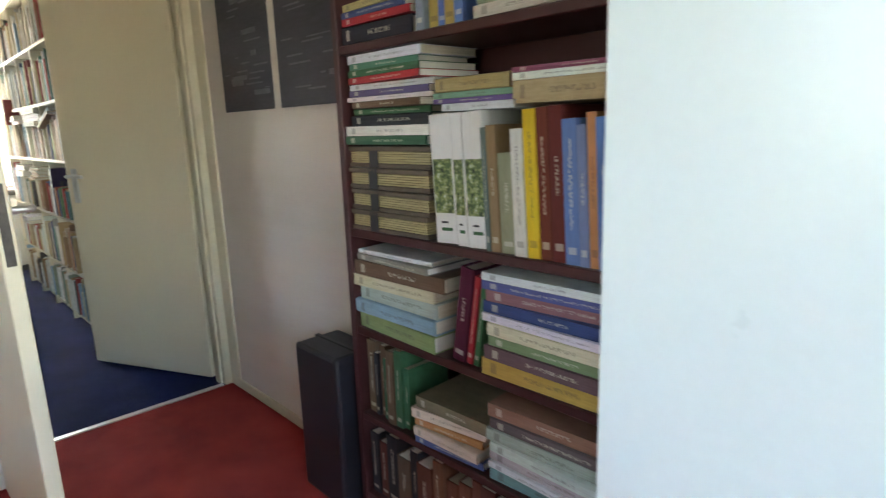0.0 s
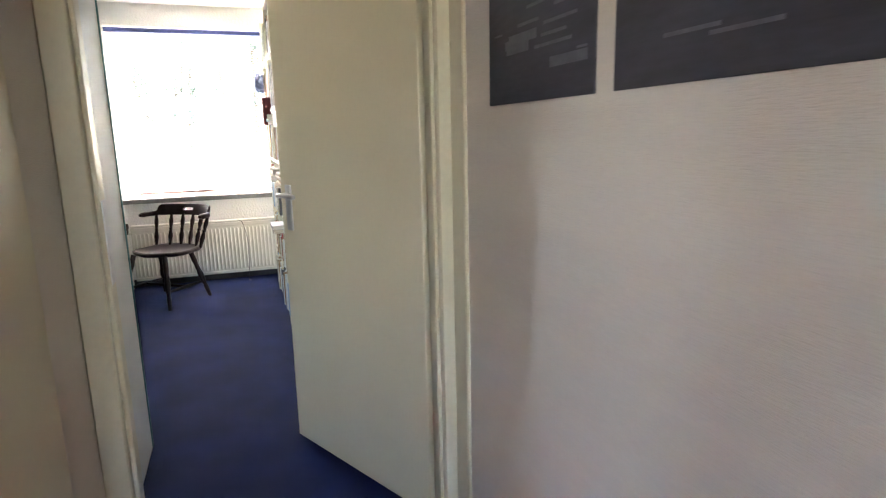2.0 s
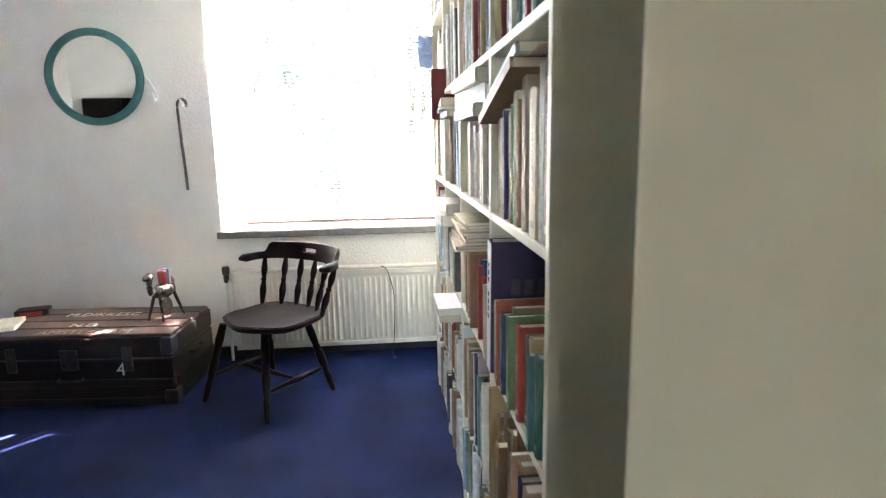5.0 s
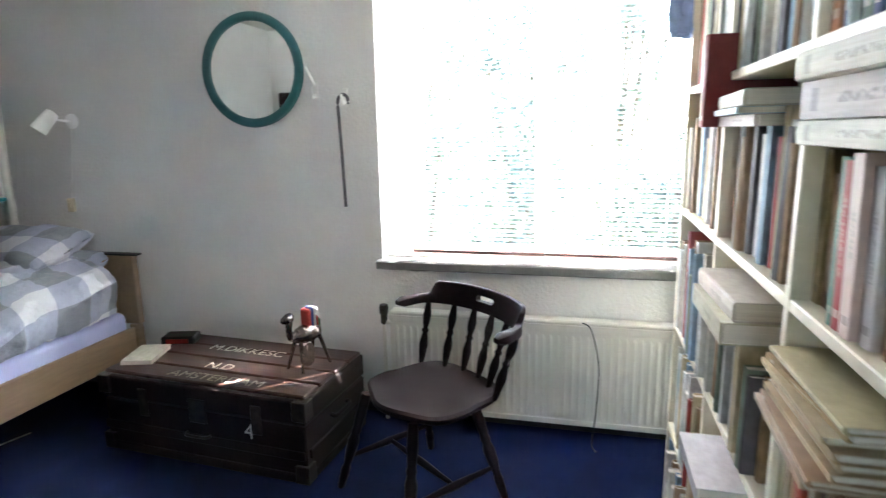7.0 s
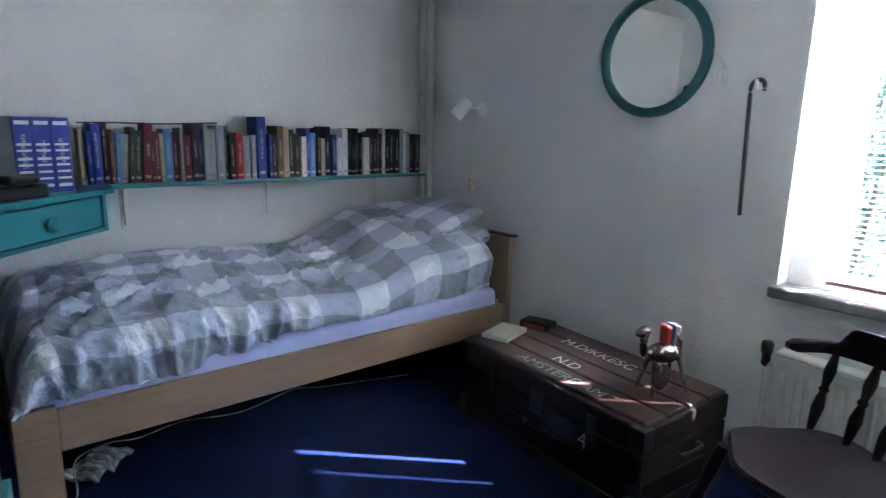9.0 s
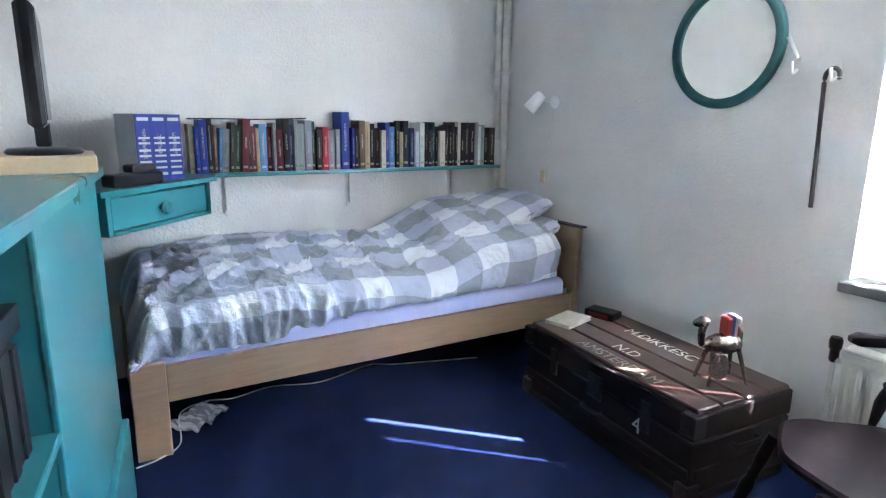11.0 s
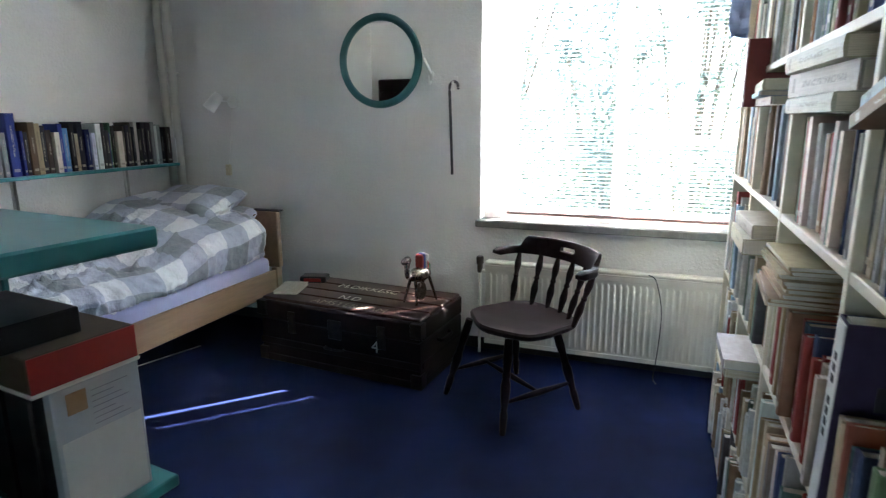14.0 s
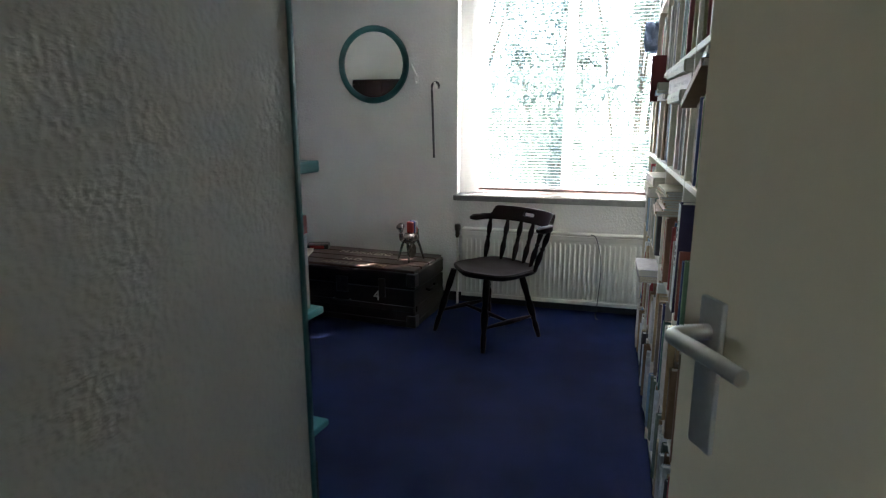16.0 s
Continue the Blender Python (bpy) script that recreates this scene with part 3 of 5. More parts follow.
def coat_hook(y, z):
    h = thing("coat_hook", pose(XW, y, z) @ Matrix.Scale(1.2, 4), "small white plastic wall hook", "hook", "wall hooks")
    boxes("hook_base", M_WPLASTIC, (0.0, 0.006, -0.012, 0.012, -0.035, 0.03), parent=h, bevel=0.003)
    bm = bmesh.new()
    tube(bm, glide([(0.006, 0, -0.02), (0.03, 0, -0.03), (0.04, 0, -0.01), (0.042, 0, 0.006)]), 0.006, 8)
    part("hook_peg", bm, M_WPLASTIC, h, smooth=True)


coat_hook(2.291, 1.649)
coat_hook(2.443, 1.615)
bm = bmesh.new()
rod(bm, (XW + 0.045, 2.262, 1.752), (XW + 0.03, 2.298, 1.668), 0.009, 10)
tagged(part("shoe_horn", bm, M_WPLASTIC, smooth=True), "short white stick leaning on a wall hook", "stick")
bm = bmesh.new()
tube(bm, glide([(-6.665, 2.47, 1.575), (-6.665, 2.468, 1.605), (-6.665, 2.452, 1.62), (-6.665, 2.432, 1.615), (-6.665, 2.418, 1.59), (-6.666, 2.42, 1.5), (-6.672, 2.424, 1.3), (-6.678, 2.428, 1.085)]), 0.0085, 10)
tagged(part("walking_stick", bm, M_CANE, smooth=True), "dark walking stick with a curved handle hanging from a hook", "walking stick")

lamp = thing("wall_spotlight", pose(XW, 0.835, 1.53), "small white adjustable wall spotlight, switched off", "wall lamp")
bm = bmesh.new()
lathe(bm, [(0.04, 0.0), (0.04, 0.008), (0.034, 0.014), (0.012, 0.018)], pose(0, 0, 0, 0, 90, 0), 20)
part("wall_plate", bm, M_LAMPWHITE, lamp, smooth=True)
bm = bmesh.new()
tube(bm, [(0.01, 0, 0), (0.05, -0.03, 0.005), (0.09, -0.068, 0.012)], 0.006)
part("lamp_arm", bm, M_LAMPWHITE, lamp, smooth=True)
bm = bmesh.new()
lathe(bm, [(0.01, -0.03), (0.026, -0.026), (0.03, 0.0), (0.034, 0.07), (0.031, 0.07), (0.026, 0.01), (0.005, 0.005)], between((0.085, -0.065, 0.02), (0.145, -0.115, -0.075)) @ Matrix.Scale(1.25, 4), 18, caps=False)
part("lamp_shade", bm, M_LAMPWHITE, lamp, smooth=True)
bm = bmesh.new()
tube(bm, glide([(XW + 0.004, 0.825, 1.495), (XW + 0.006, 0.80, 1.3), (XW + 0.005, 0.765, 1.11)]), 0.0025, 6)
tagged(part("lamp_cord", bm, M_WPLASTIC, smooth=True), "thin white flex running down from the wall spotlight", "cable")
sw = thing("wall_switch", pose(XW, 0.762, 1.07), "yellowed plastic cord switch on the wall", "switch")
boxes("switch_body", M_CREAMPLASTIC, (0, 0.022, -0.022, 0.022, -0.038, 0.038), parent=sw, bevel=0.005)
boxes("rocker", M_CREAMPLASTIC, (0.022, 0.028, -0.01, 0.01, -0.016, 0.016), parent=sw, bevel=0.002)

for k, (x, y) in enumerate(((-6.64, 0.305), (-6.64, 0.387))):
    p = thing("heating_pipe", pose(x, y, 0), "cream painted heating pipe in the room's corner", "pipe", "corner heating pipes")
    bm = bmesh.new()
    rod(bm, (0, 0, 0), (0, 0, CEIL), 0.026, 16)
    part("pipe", bm, M_RAD, p, smooth=True)
    for z in (0.5, 1.72):
        bm = bmesh.new()
        lathe(bm, [(0.028, 0), (0.032, 0.004), (0.032, 0.018), (0.028, 0.022)], Matrix.Translation((0, 0, z)), 14)
        rod(bm, (0, 0, z + 0.011), (XW + 0.001 - x, 0, z + 0.011), 0.005)
        part("pipe_clip", bm, M_RAD, p, smooth=True)


# ---- books ----
def unit_book(kind):
    """Cover and pages of a book one unit thick (x), deep (y, spine at 0) and high (z)."""
    bm = bmesh.new()
    t, s = (0.07, 0.012) if kind != 1 else (0.11, 0.022)
    prof = [(0.0, 0.97), (0.0, 0.03), (0.06, 0.008), (0.5, 0.0), (0.94, 0.008), (1.0, 0.03), (1.0, 0.97), (1 - t, 0.97), (1 - t, s + 0.02), (t, s + 0.02), (t, 0.97)]
    if kind == 2:
        prof = [(0.0, 0.97), (0.0, 0.0), (1.0, 0.0), (1.0, 0.97), (1 - t, 0.97), (1 - t, s), (t, s), (t, 0.97)]
    lo = [bm.verts.new((x, y, 0)) for x, y in prof]
    hi = [bm.verts.new((x, y, 1)) for x, y in prof]
    k = len(prof)
    for i in range(k):
        bm.faces.new((lo[i], lo[(i + 1) % k], hi[(i + 1) % k], hi[i]))
    bm.faces.new(lo[::-1])
    bm.faces.new(hi)
    cover = bpy.data.meshes.new("book")
    bmesh.ops.recalc_face_normals(bm, faces=bm.faces)
    bm.to_mesh(cover)
    bm.free()
    cover.materials.append(M_BOOK)
    bm = bmesh.new()
    box(bm, t + 0.002, 1 - t - 0.002, s + 0.022, 0.95, 0.015, 0.985 if kind != 2 else 0.997)
    pages = bpy.data.meshes.new("page_block")
    bm.to_mesh(pages)
    bm.free()
    pages.materials.append(M_PAGES)
    return cover, pages


BOOKS = [unit_book(k) for k in range(3)]
rng = random.Random(11)


def hue(c):
    """A cover's colour word."""
    r, g, b = c
    if max(c) < 0.06:
        return "black"
    if min(c) > 0.45:
        return "white" if b > 0.55 else "cream"
    if max(c) - min(c) < 0.07:
        return "grey"
    if r >= g >= b:
        return "red" if g < r * 0.35 else ("yellow" if g > r * 0.68 and r > 0.4 else ("tan" if r > 0.3 else "brown"))
    if g >= r and g >= b:
        return "green"
    return "blue" if b > r * 1.2 else "purple"


def book(m, th, dp, ht, color, group, where, kind=None):
    k = rng.choice((0, 0, 1, 2)) if kind is None else kind
    cover, pages = BOOKS[k]
    ob = new("book", cover)
    ob.matrix_world = m @ Matrix.Diagonal((th, dp, ht, 1))
    ob.color = (*color, 1)
    pg = new("page_block", pages)
    pg.parent = ob
    form = "thick" if th > 0.045 else ("slim" if th < 0.02 else "")
    tagged(ob, " ".join(w for w in (form, hue(color), ("hardback" if k == 1 else "paperback") + " book", where) if w), "book", group)
    return ob


MUTED = [(0.62, 0.56, 0.44), (0.70, 0.66, 0.58), (0.42, 0.30, 0.17), (0.30, 0.18, 0.10), (0.55, 0.44, 0.27), (0.20, 0.05, 0.04), (0.36, 0.06, 0.05), (0.10, 0.16, 0.10),
         (0.05, 0.07, 0.16), (0.50, 0.40, 0.24), (0.58, 0.50, 0.36), (0.72, 0.72, 0.70), (0.66, 0.62, 0.50), (0.22, 0.16, 0.12), (0.48, 0.20, 0.08), (0.10, 0.09, 0.09), (0.38, 0.36, 0.30), (0.15, 0.25, 0.22)]
VIVID = [(0.016, 0.014, 0.016), (0.016, 0.014, 0.016), (0.02, 0.02, 0.03), (0.012, 0.014, 0.012), (0.06, 0.045, 0.04), (0.30, 0.02, 0.025), (0.12, 0.015, 0.025), (0.02, 0.03, 0.14), (0.03, 0.05, 0.28), (0.10, 0.24, 0.48),
         (0.74, 0.74, 0.72), (0.66, 0.62, 0.50), (0.03, 0.09, 0.05), (0.16, 0.09, 0.05), (0.30, 0.32, 0.33), (0.45, 0.36, 0.22)]


joined = []


def vary(c, a=0.10):
    return tuple(min(0.85, max(0.01, v * rng.uniform(1 - a, 1 + a))) for v in c)


def row_of_books(x0, x1, front, z, hmin, hmax, palette, group, where, flip=False, depth=(0.13, 0.2), thick=(0.014, 0.045), lean=0.06, rest=False):
    """Upright books side by side between x0 and x1, spines towards -y (or +y where flipped)."""
    x, tilt = x0, 0.0
    while True:
        th, ht, dp = rng.uniform(*thick), rng.uniform(hmin, hmax), rng.uniform(*depth)
        if x + th > x1:
            break
        if rng.random() < 0.12:
            tilt = rng.choice((0, 0, rng.uniform(-lean, lean)))
        a = math.degrees(tilt)
        off = rng.uniform(0, 0.03)
        lift = abs(math.sin(tilt)) * th if tilt > 0 else 0.0
        if flip:
            m = pose(x + th, front - off, z + 0.0005 + lift, 0, a, 180)
        else:
            m = pose(x, front + off, z + 0.0005 + lift, 0, a, 0)
        c = vary(rng.choice(palette))
        if rest:
            joined.append((m, th, dp, ht))
        else:
            book(m, th, dp, ht, c, group, where)
        x += th + 0.0015 + (abs(math.sin(tilt)) * 0.02)


def stack(x0, front, z, items, group, where, yaw=0.0):
    """Books lying flat, spine towards -y, from the bottom up: (thickness, depth, length, colour, shift)."""
    for th, dp, ln, c, dx in items:
        m = pose(x0 + dx, front + rng.uniform(-0.008, 0.012), z + 0.0005 + th, 0, 90, yaw + rng.uniform(-4, 4))
        book(m, th, dp, ln, vary(c, 0.08), group, where, kind=rng.choice((0, 2)))
        z += th + 0.001
    return z


# ---- bedroom bookcase ----
BX, BF = [-6.07, -5.52, -4.98, -4.39, -3.868], 3.89
BZ = [0.06, 0.39, 0.765, 1.16, 1.545, 1.92, 2.28]
case = thing("bookcase", pose(0, 0, 0), "tall cream painted open bookcase packed with old books", "bookcase")
for k, x in enumerate(BX):
    boxes("upright", M_SHELF, (x - 0.011, x + 0.011, BF, YN - 0.006, 0, 2.30), parent=case, bevel=0.002)
for z in BZ:
    for a, b in zip(BX, BX[1:]):
        boxes("shelf", M_SHELF, (a + 0.011, b - 0.011, BF + 0.001, YN - 0.012, z, z + 0.02), parent=case, bevel=0.002)
boxes("back_board", M_SHELF, (BX[0], BX[-1], YN - 0.012, YN - 0.004, 0.05, 2.3), parent=case)
G0, W0 = "books in the bedroom bookcase", "in the cream bookcase"
PALE = [(0.72, 0.72, 0.70), (0.66, 0.62, 0.50), (0.70, 0.66, 0.58), (0.45, 0.55, 0.66), (0.62, 0.56, 0.44), (0.60, 0.64, 0.66)]
OLDBROWN = [(0.40, 0.26, 0.14), (0.26, 0.15, 0.08), (0.45, 0.34, 0.20), (0.33, 0.06, 0.045), (0.06, 0.09, 0.18), (0.42, 0.30, 0.18), (0.20, 0.11, 0.07), (0.55, 0.46, 0.32)]
WORN = [(0.42, 0.07, 0.05), (0.10, 0.22, 0.20), (0.50, 0.38, 0.22), (0.30, 0.14, 0.10), (0.16, 0.24, 0.12), (0.52, 0.42, 0.28), (0.36, 0.10, 0.07), (0.06, 0.08, 0.15), (0.44, 0.28, 0.20)]
for i, (a, b) in enumerate(zip(BX, BX[1:])):
    for j in range(6):
        z = BZ[j] + 0.02
        room = BZ[j + 1] - BZ[j] - 0.03
        low = (i, j) in ((3, 2), (2, 2), (1, 2), (1, 1), (2, 3), (3, 3))
        start = a + 0.014 + (0.075 if (i, j) == (3, 2) else 0)
        end = b - 0.015 - (0.012 if rng.random() < 0.7 else rng.uniform(0.03, 0.09))
        if (i, j) == (3, 3):
            continue
        tone = WORN if (i, j) == (3, 2) else OLDBROWN if (i, j) in ((3, 1), (2, 2)) else PALE + MUTED if (j >= 3 and i < 2) else MUTED
        row_of_books(start, end, BF - 0.012 if j < 3 else BF + 0.004, z, room * (0.48 if (i, j) == (3, 2) else 0.5 if low else 0.62), room * (0.57 if (i, j) == (3, 2) else 0.66 if low else 0.93), tone, G0, W0, depth=(0.15, 0.24), thick=(0.012, 0.034), rest=i < 2 or j in (0, 5))
# the row beside the doorway, spine by spine
x = BX[3] + 0.016
for th, ht, c in ((0.024, 0.215, (0.13, 0.12, 0.11)), (0.022, 0.22, (0.62, 0.52, 0.34)), (0.014, 0.222, (0.80, 0.78, 0.70)), (0.012, 0.205, (0.55, 0.42, 0.30)), (0.020, 0.245, (0.46, 0.03, 0.03)), (0.026, 0.25, (0.72, 0.68, 0.62)),
                  (0.010, 0.235, (0.10, 0.14, 0.32)), (0.024, 0.262, (0.66, 0.42, 0.28)), (0.012, 0.225, (0.62, 0.22, 0.18)), (0.014, 0.23, (0.70, 0.60, 0.44)), (0.020, 0.24, (0.16, 0.30, 0.07)), (0.028, 0.275, (0.58, 0.50, 0.36)), (0.022, 0.25, (0.36, 0.20, 0.10)),
                  (0.026, 0.255, (0.50, 0.36, 0.20)), (0.030, 0.30, (0.64, 0.54, 0.38)), (0.038, 0.265, (0.66, 0.50, 0.40)), (0.050, 0.258, (0.76, 0.67, 0.48)), (0.034, 0.295, (0.44, 0.45, 0.36)), (0.030, 0.27, (0.24, 0.09, 0.06)), (0.024, 0.29, (0.60, 0.52, 0.38))):
    if x + th < BX[4] - 0.014:
        book(pose(x, BF + rng.uniform(0.002, 0.02), BZ[3] + 0.0205), th, 0.2, ht, vary(tuple(0.85 * v for v in c), 0.05), G0, W0, rng.choice((0, 1)))
        x += th + 0.0015
verts, faces, slots = [], [], []
PROF = [(0.0, 0.97), (0.0, 0.02), (0.5, 0.0), (1.0, 0.02), (1.0, 0.97), (0.92, 0.97), (0.92, 0.03), (0.08, 0.03), (0.08, 0.97)]
for m, th, dp, ht in joined:
    n0 = len(verts)
    verts += [m @ Vector((x * th, y * dp, z * ht)) for z in (0, 1) for x, y in PROF]
    k = len(PROF)
    faces += [(n0 + i, n0 + (i + 1) % k, n0 + k + (i + 1) % k, n0 + k + i) for i in range(k)] + [tuple(n0 + i for i in range(k))[::-1], tuple(n0 + k + i for i in range(k))]
    slots += [0] * (k + 2)
    n0 = len(verts)
    verts += [m @ Vector((x * th, y * dp, z * ht)) for x in (0.09, 0.91) for y in (0.035, 0.95) for z in (0.01, 0.985)]
    faces += [tuple(n0 + i for i in q) for q in ((0, 1, 3, 2), (4, 6, 7, 5), (0, 4, 5, 1), (2, 3, 7, 6), (0, 2, 6, 4), (1, 5, 7, 3))]
    slots += [1] * 6
me = bpy.data.meshes.new("shelved_books")
me.from_pydata([tuple(v) for v in verts], [], faces)
me.materials.append(M_BOOKREST)
me.materials.append(M_PAGES)
me.polygons.foreach_set("material_index", slots)
tagged(new("shelved_books", me), "tightly packed old books filling the cream bookcase's far rows", "books", "", "stuff")
# books lying across the rows and the odd large volume
LW, LC, LT = (0.50, 0.45, 0.36), (0.56, 0.43, 0.27), (0.38, 0.26, 0.14)
stack(-5.46, BF - 0.05, BZ[2] + 0.02 + 0.245, [(0.045, 0.20, 0.30, LW, 0.0), (0.04, 0.20, 0.29, LW, 0.01)], G0, W0)
stack(-5.45, BF - 0.06, BZ[1] + 0.02 + 0.23, [(0.03, 0.20, 0.25, LW, 0.0), (0.03, 0.20, 0.24, (0.50, 0.51, 0.52), 0.02)], G0, W0)
stack(-4.95, BF - 0.035, BZ[2] + 0.02 + 0.236, [(0.009, 0.2, 0.25 + 0.006 * (q % 3), LT if q % 3 == 1 else LC, 0.006 * (q % 2)) for q in range(9)], G0, W0)
stack(-4.945, BF - 0.03, BZ[3] + 0.02 + 0.235, [(0.035, 0.24, 0.42, LW, 0.0), (0.05, 0.24, 0.43, (0.55, 0.52, 0.46), 0.0), (0.04, 0.24, 0.42, LW, 0.0)], G0, W0)
top = stack(-5.47, BF - 0.03, BZ[3] + 0.02 + 0.262, [(0.022, 0.22, 0.30, LW, 0.0), (0.012, 0.22, 0.30, (0.36, 0.50, 0.56), 0.0), (0.03, 0.22, 0.31, LW, 0.01)], G0, W0)
book(pose(-5.53, BF - 0.055, BZ[3] + 0.02 + 0.262), 0.045, 0.2, 0.205, (0.15, 0.028, 0.026), G0, "standing forward in the cream bookcase", 1)
tall = book(pose(-4.376, BF - 0.01, BZ[2] + 0.0205, 0, 4), 0.042, 0.25, 0.335, (0.055, 0.04, 0.085), G0, "with a pale lettered spine in the cream bookcase", 2)
boxes("spine_label", M_WPLASTIC, (0.02, 0.98, -0.010, -0.002, 0.01, 0.99), parent=tall, label="pale printed spine")
for q in (0, 1, 2, 3, 5, 6, 7):
    boxes("title_bar", M_STRAP, (0.38, 0.66, -0.014, -0.0105, 0.42 + 0.055 * q, 0.455 + 0.055 * q), parent=tall)
for q in range(5):
    boxes("cover_title", M_CANE, (1.002, 1.012, 0.20 + 0.13 * q, 0.28 + 0.13 * q, 0.60, 0.72), parent=tall)
for k, (dz, c) in enumerate(((0.0, (0.30, 0.20, 0.12)), (0.026, (0.38, 0.44, 0.46)))):
    book(pose(-4.37, BF - 0.03 + 0.01 * k, BZ[3] + 0.25 + dz, 0, 90 - 14, 0), 0.02, 0.24, 0.36, c, G0, "lying aslant over the row in the cream bookcase", 2)
bm = bmesh.new()
NB = 16
sheet = []
for i in range(NB + 1):
    row = []
    for j in range(7):
        x, y = -4.37 + 0.485 * i / NB, BF - 0.012 + 0.24 * j / 6
        row.append(bm.verts.new((x, y, BZ[3] + 0.252 + 0.085 * min(1.0, 1.6 * i / NB) + 0.02 * noise.noise(Vector((x * 9, y * 9, 0))))))
    sheet.append(row)
for r0, r1 in zip(sheet, sheet[1:]):
    for j in range(6):
        bm.faces.new((r0[j], r0[j + 1], r1[j + 1], r1[j]))
bag = part("paper_wrapper", bm, M_BROWNPAPER, smooth=True)
bag.modifiers.new("thickness", "SOLIDIFY").thickness = 0.003
tagged(bag, "crumpled brown paper lying over the books", "paper")
bm = bmesh.new()
rag = []
for i in range(9):
    rag.append([bm.verts.new((-6.085 + 0.05 * noise.noise(Vector((i * 0.5, j * 0.4, 2.0))) * (0.3 + j / 8), BF - 0.03 - 0.012 * math.sin(i * 1.3 + j * 0.4) + 0.008 * (i - 4), 1.875 - 0.019 * j + 0.008 * math.sin(i * 0.9))) for j in range(9)])
for r0, r1 in zip(rag, rag[1:]):
    for j in range(8):
        bm.faces.new((r0[j], r0[j + 1], r1[j + 1], r1[j]))
rag = part("hanging_cloth", bm, M_PALEBLUE, smooth=True)
rag.modifiers.new("thickness", "SOLIDIFY").thickness = 0.004
tagged(rag, "small pale blue cloth hanging at the bookcase's end", "cloth")

# ---- chair ----
chair = thing("captains_chair", pose(-6.06, 2.97, 0, 0, 0, -128), "dark varnished wooden captain's chair with turned spindles", "chair")
bm = bmesh.new()
N = 40
outline = []
for k in range(N):
    a = 2 * math.pi * k / N
    cx, sy = math.cos(a), math.sin(a)
    r = 1.0 / (abs(cx) ** 3.6 + abs(sy) ** 3.6) ** (1 / 3.6)
    w = 0.255 if sy > 0 else 0.245
    bulge = 0.025 * math.cos(cx * 4.5) if sy > 0 else 0.0
    outline.append((cx * r * w, -0.04 + sy * r * (0.215 + bulge if sy > 0 else 0.245)))
rings = []
for f, dz in ((0.0, 0.425), (0.5, 0.427), (0.8, 0.437), (0.95, 0.446), (1.0, 0.438), (0.99, 0.424), (0.93, 0.410), (0.0, 0.408)):
    rings.append([bm.verts.new((x * max(f, 0.01), -0.04 + (y + 0.04) * max(f, 0.01), dz)) for x, y in outline])
for a, b in zip(rings, rings[1:]):
    for k in range(N):
        bm.faces.new((a[k], a[(k + 1) % N], b[(k + 1) % N], b[k]))
bm.faces.new(rings[0][::-1])
bm.faces.new(rings[-1])
part("seat", bm, M_DARKWOOD, chair, smooth=True)
LEG = [(0.013, 0.0), (0.016, 0.03), (0.019, 0.09), (0.014, 0.11), (0.022, 0.17), (0.024, 0.22), (0.017, 0.25), (0.021, 0.265), (0.017, 0.28), (0.022, 0.34), (0.019, 0.43)]
feet = {}
for sx in (-1, 1):
    for sy, fy, ty in ((1, 0.245, 0.15), (-1, -0.225, -0.13)):
        foot, top = Vector((sx * 0.245, fy, 0.0)), Vector((sx * 0.16, ty, 0.425))
        feet[(sx, sy)] = (foot, top)
        bm = bmesh.new()
        d = (top - foot).length / 0.435
        lathe(bm, [(r, h * d) for r, h in LEG], between(foot, top), 12)
        part("leg", bm, M_DARKWOOD, chair, smooth=True)
mids = []
for sx in (-1, 1):
    a = feet[(sx, 1)][0].lerp(feet[(sx, 1)][1], 0.33)
    b = feet[(sx, -1)][0].lerp(feet[(sx, -1)][1], 0.33)
    d = (b - a).length
    bm = bmesh.new()
    lathe(bm, [(0.008, 0), (0.011, d * 0.2), (0.016, d * 0.5), (0.011, d * 0.8), (0.008, d)], between(a, b), 10)
    part("stretcher", bm, M_DARKWOOD, chair, smooth=True)
    mids.append(a.lerp(b, 0.5))
bm = bmesh.new()
d = (mids[1] - mids[0]).length
lathe(bm, [(0.008, 0), (0.011, d * 0.2), (0.016, d * 0.5), (0.011, d * 0.8), (0.008, d)], between(*mids), 10)
part("stretcher", bm, M_DARKWOOD, chair, smooth=True)


def bow(u):
    """Centre line of the bow rail for u from -1 (one arm's end) to 1: place, width, height, base height."""
    a = math.pi * 0.5 * u
    x, y = 0.315 * math.sin(a), -0.184 - 0.155 * math.cos(a)
    end = max(0.0, abs(u) - 0.82) / 0.18
    y += 0.075 * end
    crest = max(0.0, min(1.0, (0.70 - abs(u)) / 0.15))
    crest = crest * crest * (3 - 2 * crest)
    return Vector((x, y, 0.0)), 0.032 + 0.022 * end, 0.040 + 0.052 * crest, 0.690 + 0.004 * math.cos(a)


